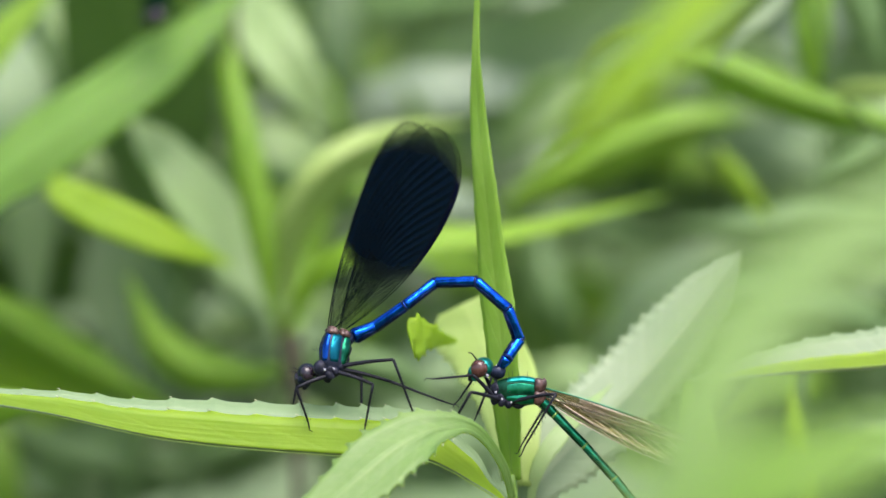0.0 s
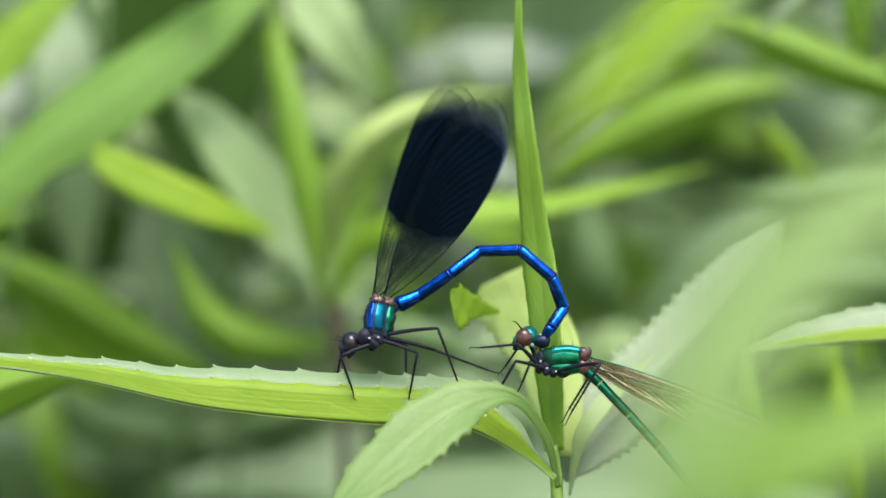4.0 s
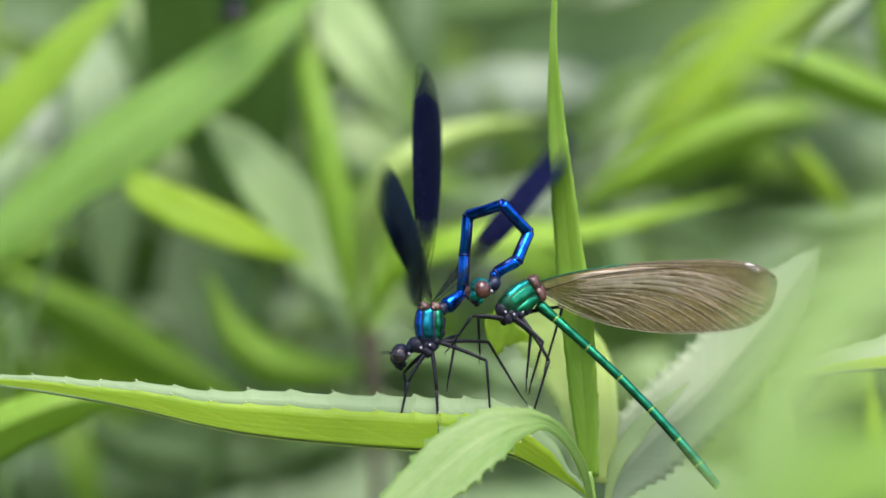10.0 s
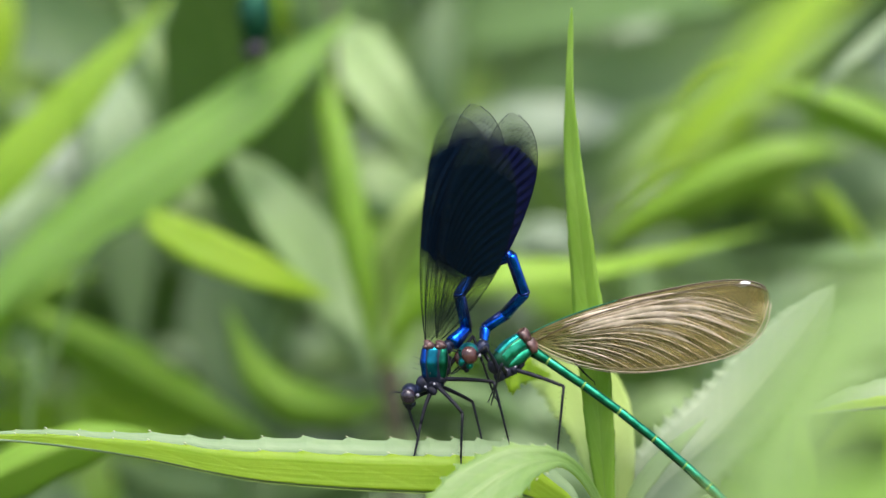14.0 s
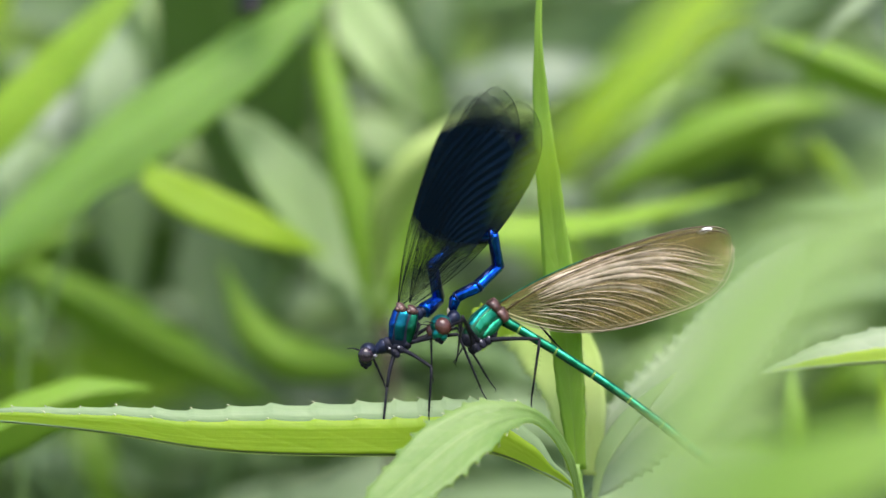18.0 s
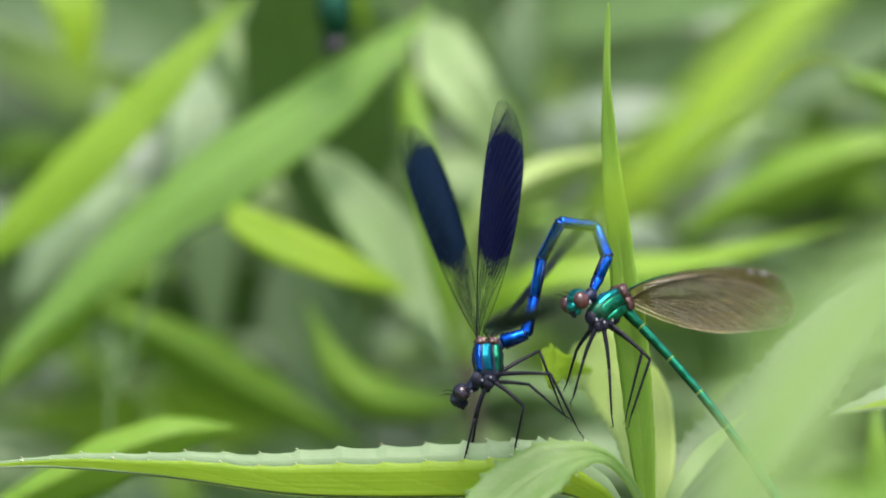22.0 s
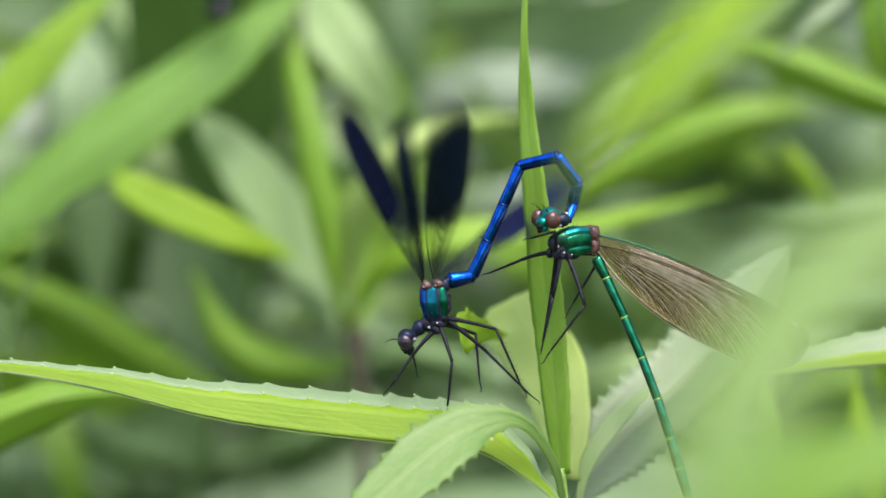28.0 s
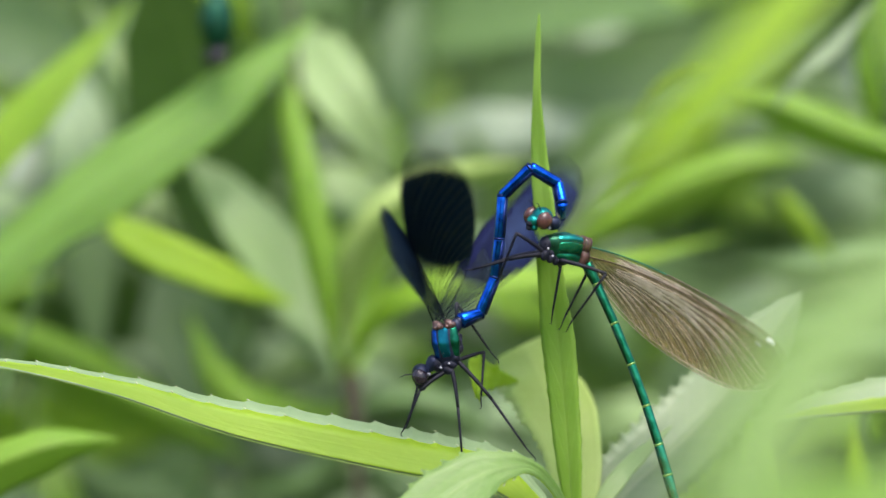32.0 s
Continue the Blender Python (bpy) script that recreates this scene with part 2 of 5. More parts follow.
# ---- builders ----
def mesh_of(name, verts, faces, material, smooth=True, uvs=None, more=()):
    me = bpy.data.meshes.new(name)
    me.from_pydata([tuple(v) for v in verts], [], faces)
    for mat in (material, *more):
        me.materials.append(mat)
    if smooth:
        me.polygons.foreach_set("use_smooth", [True] * len(me.polygons))
    if uvs:
        layer = me.uv_layers.new(name="UVMap")
        for loop in me.loops:
            layer.data[loop.index].uv = uvs[loop.vertex_index]
    me.update()
    return me


def part(name, me, parent, label=""):
    ob = new(name, me)
    ob.parent = parent
    return tagged(ob, label=label)


def curve_points(ctrl, n):
    """n + 1 points on a smooth curve through the control points."""
    c = [Vector(p) for p in ctrl]
    c = [c[0] * 2 - c[1]] + c + [c[-1] * 2 - c[-2]]
    spans, out = len(c) - 3, []
    for k in range(n + 1):
        x = k / n * spans
        i = min(int(x), spans - 1)
        f = x - i
        a, b, d, e = c[i:i + 4]
        out.append(0.5 * (2 * b + (d - a) * f + (2 * a - 5 * b + 4 * d - e) * f * f + (3 * b - a - 3 * d + e) * f ** 3))
    return out


def tangents(pts):
    return [(pts[min(i + 1, len(pts) - 1)] - pts[max(i - 1, 0)]).normalized() for i in range(len(pts))]


def tube(pts, radii, sides=8, hint=(0, 1, 0)):
    """Verts and faces of a closed tube along points."""
    verts, faces = [], []
    for p, t, r in zip(pts, tangents(pts), radii):
        a = t.cross(Vector(hint))
        a = a.normalized() if a.length > 1e-6 else t.orthogonal().normalized()
        b = t.cross(a)
        verts += [p + (a * math.cos(2 * math.pi * k / sides) + b * math.sin(2 * math.pi * k / sides)) * r for k in range(sides)]
    for i in range(len(pts) - 1):
        for k in range(sides):
            j = (k + 1) % sides
            faces.append((i * sides + k, i * sides + j, (i + 1) * sides + j, (i + 1) * sides + k))
    faces.append(tuple(range(sides))[::-1])
    faces.append(tuple((len(pts) - 1) * sides + k for k in range(sides)))
    return verts, faces


LANCE = ((0.0, 0.10), (0.12, 0.42), (0.3, 0.86), (0.45, 1.0), (0.65, 0.86), (0.82, 0.52), (0.94, 0.18), (1.0, 0.015))
BROAD = ((0.0, 0.16), (0.1, 0.55), (0.25, 0.92), (0.42, 1.0), (0.62, 0.93), (0.8, 0.7), (0.92, 0.36), (1.0, 0.03))
STRAP = ((0.0, 0.55), (0.15, 0.85), (0.4, 1.0), (0.62, 0.9), (0.8, 0.6), (0.93, 0.24), (1.0, 0.02))


def profile(table, s):
    for (a, x), (b, y) in zip(table, table[1:]):
        if s <= b:
            f = (s - a) / (b - a)
            f = f * f * (3 - 2 * f) * 0.5 + f * 0.5
            return x + (y - x) * f
    return table[-1][1]


def leaf_shape(ctrl, wa, wb, ta, tb, shape=LANCE, n=36, teeth=0, bite=0.08, wavy=0.0, thick=0.00022, bow=0.12, first=0.08, pleat=0.0, fine=False):
    """A leaf along a midrib through plan points (u, v, d). wa, wb: half widths in plan squares; ta, tb: degrees by which each half turns away in depth."""
    pts = curve_points([spot(*c) for c in ctrl], n)
    mean = sum(c[2] for c in ctrl) / len(ctrl)
    k = SQ * (AWAY + mean / 1000) / AWAY
    ya = Vector((0, 1, 0))
    rows, uvs, cols = [], [], (-1, -0.72, -0.4, -0.12, 0, 0.12, 0.4, 0.72, 1)
    if fine:
        cols = [j / 12 for j in range(-12, 13)]
    prev = None
    for i, (p, t) in enumerate(zip(pts, tangents(pts))):
        s = i / n
        a = t.cross(ya)
        a = a.normalized() if a.length > 0.15 else (prev or Vector((0, 0, 1)))
        prev = a
        da = (a * math.cos(radians(ta)) + ya * math.sin(radians(ta)))
        db = (-a * math.cos(radians(tb)) + ya * math.sin(radians(tb)))
        w = profile(shape, s)
        saw = 1 + (bite * (max(0.0, (s * teeth * 0.999) % 1.0 - 0.62) / 0.38 * 2 - 0.3 + 0.35 * ((s * teeth * 0.999) % 1.0)) if teeth and first < s < 0.96 else 0)
        up = da.cross(t)
        if up.dot(da + db) < 0 and abs(up.dot(da + db)) > 1e-6:
            up = -up
        row = []
        for c in cols:
            d, half = (da, wa) if c >= 0 else (db, wb)
            x = abs(c) * half * k * w * (saw if abs(c) == 1 else 1)
            lift = bow * half * k * w * (abs(c) - c * c) + wavy * half * k * abs(c) * math.sin(s * 21 + (2 if c > 0 else 0)) * w
            lift += pleat * half * k * w * (math.cos(abs(c) * 8.5 + 0.9 * math.sin(s * 7)) - 1) * min(1, 5 * (1.02 - abs(c)))
            row.append(p + d * x + up * lift)
            uvs.append((s, 0.5 + c / 2))
        rows.append(row)
    m = len(cols)
    verts = [v for r in rows for v in r]
    faces = [(i * m + j, i * m + j + 1, (i + 1) * m + j + 1, (i + 1) * m + j) for i in range(n) for j in range(m - 1)]
    if thick:
        base = len(verts)
        norms = [Vector() for _ in verts]
        for f in faces:
            q = (verts[f[2]] - verts[f[0]]).cross(verts[f[3]] - verts[f[1]])
            for i in f:
                norms[i] += q
        verts += [v - (q.normalized() if q.length else ya) * thick for v, q in zip(verts[:base], norms)]
        uvs += uvs
        faces += [tuple(base + i for i in reversed(f)) for f in faces]
        rim = [i * m for i in range(n + 1)] + [n * m + j for j in range(1, m)] + [i * m + m - 1 for i in range(n - 1, -1, -1)] + list(range(m - 2, 0, -1))
        faces += [(rim[i], rim[(i + 1) % len(rim)], base + rim[(i + 1) % len(rim)], base + rim[i]) for i in range(len(rim))]
    return verts, faces, uvs, pts


def leaf(name, parent, ctrl, wa, wb, ta, tb, material, rib=None, label="", under=None, rib_mat=STEM, hooks=0.0, **more):
    """under: the material of the lower face, where it differs."""
    verts, faces, uvs, pts = leaf_shape(ctrl, wa, wb, ta, tb, **more)
    me = mesh_of(name, verts, faces, material, uvs=uvs, more=[under] if under else [])
    if under:
        n = more.get("n", 36) * (24 if more.get("fine") else 8)
        me.polygons.foreach_set("material_index", [1 if n <= i < 2 * n else 0 for i in range(len(faces))])
    ob = part(name, me, parent, label)
    if rib:
        r = [rib * SQ * (1.0 - 0.85 * i / (len(pts) - 1)) for i in range(len(pts))]
        part("midrib", mesh_of("midrib", *tube(pts, r, 6), rib_mat), ob)
    if hooks:
        n, teeth, m = more["n"], more["teeth"], 25 if more.get("fine") else 9
        for k in range(max(2, int(teeth * more.get("first", 0.08))), int(teeth * 0.94)):
            i = min(n - 2, round((k + 0.97) / (teeth * 0.999) * n))
            for j in (0, m - 1):
                a, b, e = verts[i * m + j], verts[i * m + (1 if j == 0 else m - 2)], verts[min(n, i + 3) * m + j]
                out, way = (a - b).normalized(), (e - a).normalized()
                size = hooks * SQ * (5.5 + 3.5 * math.sin(k * 2.3 + j))
                p = [a - out * 1.5 * SQ, a + way * size * 0.4 + out * size * 0.4, a + way * size * 1.3 + out * size * 0.75]
                part("leaf_tooth", mesh_of("leaf_tooth", *tube(p, [1.5 * SQ, 1.2 * SQ, 0.35 * SQ], 5), TOOTH), ob)
    return ob


def stem(parent, ctrl, r0, r1, material=STEM, name="stem"):
    pts = curve_points([spot(*c) for c in ctrl], 28)
    r = [(r0 + (r1 - r0) * i / 28) * SQ * (1 + 0.06 * math.sin(i * 2.1)) for i in range(29)]
    return part(name, mesh_of(name, *tube(pts, r, 10), material), parent)


def plant(label, foot, name="plant", group="", category="plant"):
    """An empty at the foot of a plant, on the ground."""
    ob = tagged(new(name), label=label, category=category, group=group)
    ob.location = foot
    return ob


def settle(ob):
    """Parts were drawn in world space: bring them into the plant's own space."""
    for o in ob.children:
        o.matrix_parent_inverse = Matrix.Translation(-ob.location)


# ---- ground ----
def build_ground():
    n, verts, faces = 60, [], []
    span = [math.copysign(abs(x) ** 3, x) * 900 for x in np.linspace(-1, 1, n + 1)]
    for y in span:
        for x in span:
            z = 0.03 * noise.noise((x * 1.7, y * 1.7, 0)) if abs(x) < 30 and abs(y) < 30 else 0
            verts.append((x, y, z))
    for j in range(n):
        for i in range(n):
            a = j * (n + 1) + i
            faces.append((a, a + 1, a + n + 2, a + n + 1))
    tagged(new("ground", mesh_of("ground", verts, faces, EARTH)), "dark earth under dense meadow growth", "ground", kind="structure")


build_ground()
BLADE = ((0.0, 0.5), (0.15, 0.85), (0.32, 1.0), (0.46, 0.77), (0.61, 0.58), (0.73, 0.45), (0.85, 0.22), (0.95, 0.15), (1.0, 0.02))
ARCH = ((0.0, 0.1), (0.2, 0.16), (0.3, 0.22), (0.4, 0.46), (0.52, 0.9), (0.65, 1.0), (0.8, 0.8), (0.93, 0.35), (1.0, 0.02))
FLAP = ((0.0, 0.12), (0.3, 0.34), (0.55, 0.62), (0.78, 0.95), (0.92, 1.0), (1.0, 0.55))
CURL = ((0.0, 0.25), (0.3, 0.48), (0.6, 0.8), (0.8, 1.0), (0.92, 0.95), (1.0, 0.6))
LANDING_SHAPE = ((0.0, 0.1), (0.12, 0.25), (0.2, 0.6), (0.3, 0.95), (0.42, 1.0), (0.54, 0.9), (0.64, 0.62), (0.76, 0.36), (0.9, 0.15), (1.0, 0.015))
FLOOR = EYE_Z * 12000 + 441  # plan height of the ground at the insects' plane


# ---- the plant that carries the insects ----
def build_perch():
    p = plant("tall green herb with narrow serrated willow-like leaves", (spot(905, 0)[0], 0.004, 0), "perch_plant")
    stem(p, [(930, FLOOR, 4), (925, 5000, 4), (915, 1500, 5), (912, 1000, 6), (905, 840, 6)], 24, 9)
    leaf("upright_leaf", p, [(908, 850, 6), (896, 700, 6), (884, 560, 7), (870, 440, 8), (856, 300, 8), (847, 200, 9), (843, 85, 9), (847, -46, 10)], 34, 35, 30, -35, BLADE_GREEN, 3.0,
         "narrow upright fresh green leaf", n=90, shape=BLADE, teeth=22, bite=0.03)
    body = leaf("curled_leaf", p, [(908, 850, 10), (893, 740, 14), (872, 660, 21), (846, 590, 27), (820, 538, 30)], 82, 68, 10, -10, CREAMY, 2.0,
                "pale young leaf with a curled tip", n=60, shape=CURL, teeth=18, bite=0.05, wavy=0.06)
    leaf("curled_tip", body, [(806, 604, 27), (784, 602, 21), (764, 598, 15), (744, 598, 11), (725, 601, 8)], 36, 40, -18, 22, LIME, 1.2,
         "bright lime tip rolled over", n=60, shape=FLAP, teeth=6, bite=0.1, wavy=0.14)
    leaf("sheath_leaf", p, [(920, 860, 12), (922, 760, 16), (917, 650, 24), (898, 575, 30)], 38, 36, 12, -10, CREAMY, 1.5, n=24, shape=STRAP)
    leaf("arching_leaf", p, [(912, 915, 2), (890, 825, -2), (838, 760, -6), (774, 758, -9), (707, 792, -12), (634, 850, -15), (554, 922, -18), (480, 1012, -20)], 60, 62, -32, 30, LIME, 2.4,
         "pale green serrated leaf arching down", under=ARCHED, fine=True, pleat=0.036, n=144, shape=ARCH, teeth=19, bite=0.09, wavy=0.05, bow=0.16, rib_mat=LIME_RIB, hooks=0.45, first=0.3)
    leaf("right_leaf", p, [(918, 900, 14), (1000, 800, 20), (1120, 690, 26), (1235, 555, 30), (1312, 448, 32)], 80, 70, 12, 10, WHITISH, 3.0,
         "broad pale serrated leaf", n=156, shape=BROAD, teeth=26, bite=0.06)
    leaf("lower_right_leaf", p, [(932, 930, 12), (950, 831, 12), (989, 769, 14), (1034, 724, 18), (1085, 680, 22)], 15, 20, 20, -20, PALE, 2.0, n=30)
    landing = leaf("landing_leaf", p, [(905, 905, 0), (850, 865, -1), (740, 812, -2), (580, 806, -3), (300, 780, -3), (60, 730, -2), (-150, 703, 0), (-312, 706, 2)],
                   66, 97, 180 - 14, 27, LIME, 1.2, "long serrated leaf folded up along its midrib, on which the insects stand", under=SAGE, n=234, shape=LANDING_SHAPE,
                   teeth=26, bite=0.03, bow=0.03, rib_mat=LIME_RIB, hooks=0.55, first=0.3, thick=0.00008)
    settle(p)
    return p, landing


PERCH, LANDING = build_perch()


# ---- leaves close to the lens, out of focus ----
def build_front():
    a = plant("large blurred light green leaf close to the lens", (0.07, -0.25, 0), "foreground_plant", "foreground plants")
    stem(a, [(1180, 1500, -230), (1150, 1200, -250), (1110, 1010, -275)], 16, 12)
    stem(a, [(1180, 1500, -230), (1200, 6000, -230), (1210, 14000, -230)], 16, 24)
    leaf("leaf", a, [(1150, 1010, -262), (1215, 785, -255), (1350, 560, -248), (1550, 395, -243), (1820, 260, -240)], 116, 98, 38, -38, HAZY, 3, shape=BROAD)
    b = plant("long blurred leaf low in front of the lens", (0.05, -0.25, 0), "foreground_plant", "foreground plants")
    stem(b, [(1060, 1050, -180), (1040, 1500, -210), (1000, 6000, -230), (990, 14000, -230)], 12, 22)
    leaf("leaf", b, [(1080, 985, -180), (1225, 895, -185), (1420, 826, -188), (1700, 735, -188)], 108, 118, 45, -45, LIGHT, 3, shape=LANCE)
    c = plant("bright yellow-green leaf leaning before the insects", (0.05, -0.06, 0), "foreground_plant", "foreground plants")
    stem(c, [(1700, -520, -40), (1850, 300, -30), (1900, 5000, -30), (1880, 9600, -30)], 10, 22)
    leaf("leaf", c, [(1690, -520, -150), (1410, -190, -165), (1190, 60, -170), (1050, 205, -170), (930, 345, -165)], 57, 57, -28, 30, LIME, 3, shape=LANCE)
    for ob in (a, b, c):
        settle(ob)
    return a, b, c


FRONT_A, FRONT_B, FRONT_C = build_front()


# ---- leaves behind ----
SWAYING = []


def build_back():
    made = []

    def herb(label, foot_u, d, stem_ctrl, leaves, r=(8, 5), mat=DARK_STEM):
        """leaves: the midrib, the half widths above and below it, how far each half turns away in depth, the near and the far face, the outline."""
        d *= 1.3
        stem_ctrl = [(a, b, 1.3 * c) for a, b, c in stem_ctrl]
        p = plant(label, (spot(foot_u, 0, d)[0], d / 1000, 0), "herb", "herbs behind the insects")
        low = EYE_Z / (SQ * (AWAY + d / 1000) / AWAY) + 441
        first = stem_ctrl[0]
        stem(p, [(foot_u, low, d), (foot_u + 10, (low + first[1]) / 2, d)] + list(stem_ctrl), r[0], r[1], mat)
        for ctrl, wide, turn, m, under, shape in leaves:
            ctrl = [(a, b, 1.3 * c) for a, b, c in ctrl]
            w, t = (wide, turn) if ctrl[-1][0] > ctrl[0][0] else (wide[::-1], turn[::-1])
            w = [x / max(0.5, math.cos(radians(y))) for x, y in zip(w, t)]
            leaf("leaf", p, ctrl, *w, *t, under, 2.5, n=30, shape=shape, under=m, rib_mat=PALE_RIB, wavy=0.04)
        settle(p)
        made.append(p)

    herb("tall brown-stemmed herb with a whorl of pale and bright leaves", 530, 86, [(528, 900, 86), (515, 690, 86), (500, 580, 86), (480, 430, 88), (430, 180, 92), (400, -160, 100)], [
        ([(495, 600, 80), (468, 440, 76), (438, 270, 76), (408, 120, 80), (398, 30, 84)], (26, 30), (30, 34), FRESH, LIME, LANCE),
        ([(500, 560, 84), (420, 430, 86), (320, 300, 86), (225, 205, 90)], (46, 60), (34, -30), PALE, FRESH, BROAD),
        ([(505, 540, 86), (512, 400, 78), (580, 295, 74), (690, 240, 78), (830, 215, 88)], (30, 48), (30, 56), CREAMY, PALE, LANCE),
        ([(505, 590, 84), (570, 480, 74), (690, 425, 70), (900, 412, 74), (1190, 345, 86)], (24, 28), (30, -36), LIME_LEAF, PALE, LANCE),
        ([(505, 655, 92), (430, 668, 90), (330, 650, 88), (268, 590, 88), (226, 486, 90)], (42, 34), (36, 30), FRESH, FRESH, LANCE),
        ([(500, 600, 90), (450, 530, 92), (400, 470, 94), (345, 415, 98)], (20, 40), (50, -30), PALE, DEEP, LANCE),
        ([(510, 620, 98), (535, 500, 110), (560, 380, 112), (580, 320, 114)], (22, 30), (40, 30), FRESH, LIME, LANCE),
        ([(520, 660, 96), (610, 640, 92), (700, 660, 92), (770, 720, 96)], (26, 30), (40, 40), DEEP, FRESH, LANCE),
        ([(515, 690, 110), (470, 760, 112), (400, 800, 112), (300, 800, 116)], (30, 26), (40, 40), DEEP, DEEP, LANCE),
        # two leaves coloured shade-dark, for the dim low part of the growth
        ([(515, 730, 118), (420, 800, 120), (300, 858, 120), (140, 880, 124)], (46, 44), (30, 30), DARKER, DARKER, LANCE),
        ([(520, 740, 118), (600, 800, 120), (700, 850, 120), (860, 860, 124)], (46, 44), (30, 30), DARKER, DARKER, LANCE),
        ([(470, 400, 120), (520, 340, 124), (600, 330, 124), (700, 340, 126)], (30, 36), (40, 40), FRESH, FRESH, LANCE),
        ([(440, 240, 104), (470, 300, 106), (530, 330, 108), (560, 420, 112)], (18, 22), (30, 40), DEEP, FRESH, LANCE),
    ], (14, 7), BROWN_STEM)
    herb("herb with a broad bright yellow-green leaf", -140, 66, [(-130, 900, 66), (-100, 640, 66), (-20, 400, 66), (85, 330, 64)], [
        ([(85, 326, 66), (170, 372, 66), (290, 422, 67), (412, 470, 70)], (36, 36), (14, -16), LIME, LIME, STRAP),
        ([(-100, 640, 80), (-140, 500, 128), (-190, 360, 132)], (40, 40), (40, 30), DEEP, DEEP, LANCE),
    ])
    herb("herb with long lance leaves crossing the view", -420, 64, [(-420, 900, 66), (-380, 700, 66), (-330, 600, 64)], [
        ([(-330, 600, 80), (-100, 392, 78), (150, 208, 76), (320, 80, 78), (450, -40, 80)], (66, 60), (36, -8), BLADE_LEAF, LIME_LEAF, LANCE),
        ([(-420, 460, 84), (-250, 305, 80), (-50, 110, 80), (130, -70, 84)], (40, 56), (30, -8), LIME_LEAF, LIME, LANCE),
        ([(-400, 890, 40), (-200, 790, 36), (-40, 722, 36), (100, 706, 40)], (36, 58), (50, 30), FRESH, FRESH, LANCE),
        ([(-420, 700, 90), (-260, 560, 96), (-140, 470, 100), (0, 420, 104)], (34, 40), (46, 40), FRESH, LIME, LANCE),
    ])
    herb("herb with pale hanging leaves", -60, 118, [(-60, 900, 118), (-50, 500, 118), (-20, -120, 118)], [
        ([(10, 40, 112), (30, 170, 106), (45, 330, 105), (62, 580, 110)], (62, 56), (10, -16), SAGE, PALE, BROAD),
        ([(-40, 300, 118), (-160, 330, 110), (-290, 480, 110)], (60, 60), (30, 10), SAGE, GREY, BROAD),
        ([(-180, 470, 102), (0, 560, 96), (140, 640, 96), (330, 745, 100)], (40, 62), (54, 34), FRESH, FRESH, LANCE),
        ([(-55, 700, 130), (100, 800, 122), (280, 830, 120), (500, 825, 124)], (34, 34), (40, 30), DEEP, GREY, LANCE),
        ([(-60, 640, 130), (-20, 760, 122), (10, 860, 120), (30, 980, 124)], (34, 34), (20, -20), FRESH, SAGE, LANCE),
        ([(-140, 120, 130), (-90, 190, 122), (-60, 260, 120), (-50, 360, 124)], (50, 44), (20, -20), GREY, SAGE, BROAD),
    ])
    herb("herb with broad drooping pale leaves", 330, 112, [(330, 900, 118), (350, 300, 118), (400, -200, 118)], [
        ([(405, -20, 112), (440, 40, 104), (505, 130, 100), (590, 245, 104)], (72, 36), (6, -40), PALE, WHITISH, BROAD),
        ([(230, -110, 134), (205, -20, 116), (190, 50, 104), (178, 125, 96)], (82, 74), (4, -10), LIME_LEAF, DEEP, BROAD),
        ([(-240, -160, 118), (-195, -60, 112), (-172, 80, 112)], (46, 46), (15, -15), LIME, LIME, BROAD),
        ([(230, 180, 120), (160, 100, 112), (90, 20, 112), (40, -90, 112)], (20, 20), (20, -30), PALE, WHITISH, LANCE),
        ([(250, 140, 130), (310, 150, 126), (370, 150, 126), (410, 190, 130)], (26, 22), (-30, 30), WHITISH, GREY, LANCE),
        ([(300, 60, 130), (330, 80, 126), (380, 90, 126), (395, 130, 130)], (20, 18), (-30, 30), WHITISH, GREY, LANCE),
        ([(330, 20, 130), (300, -60, 126), (310, -160, 126)], (30, 30), (20, 20), LIME, LIME, LANCE),
        ([(120, -60, 132), (100, 60, 128), (120, 180, 128), (180, 240, 132)], (40, 36), (30, 20), DEEP, DEEP, BROAD),
    ])
    herb("herb with arched leaves and a tapering pale one", 1700, 76, [(1700, 900, 78), (1690, 500, 78), (1600, 290, 78), (1490, 170, 76), (1446, 40, 74), (1436, -150, 74)], [
        ([(1440, -70, 70), (1372, 8, 68), (1312, 58, 67), (1256, 128, 68)], (16, 14), (-10, -40), WHITISH, PALE, LANCE),
        ([(1018, 136, 74), (1060, 84, 72), (1120, 55, 70), (1190, 60, 70)], (9, 12), (-20, 40), CREAMY, LIME, LANCE),
        ([(1170, 78, 82), (1300, 126, 80), (1450, 185, 79), (1720, 262, 82)], (30, 44), (44, 34), FRESH, LIME_LEAF, LANCE),
        ([(1465, 160, 76), (1540, 160, 74), (1750, 150, 76)], (20, 16), (-20, 30), CREAMY, PALE, LANCE),
        ([(1440, 170, 84), (1440, 80, 82), (1446, -10, 82), (1470, -180, 84)], (34, 30), (30, 20), FRESH, FRESH, LANCE),
        ([(1560, 130, 96), (1530, 30, 94), (1500, -60, 94), (1490, -160, 96)], (40, 36), (30, 30), DEEP, FRESH, LANCE),
        ([(1440, 330, 90), (1520, 290, 88), (1620, 250, 88), (1760, 270, 90)], (30, 34), (40, 30), DEEP, FRESH, LANCE),
    ])
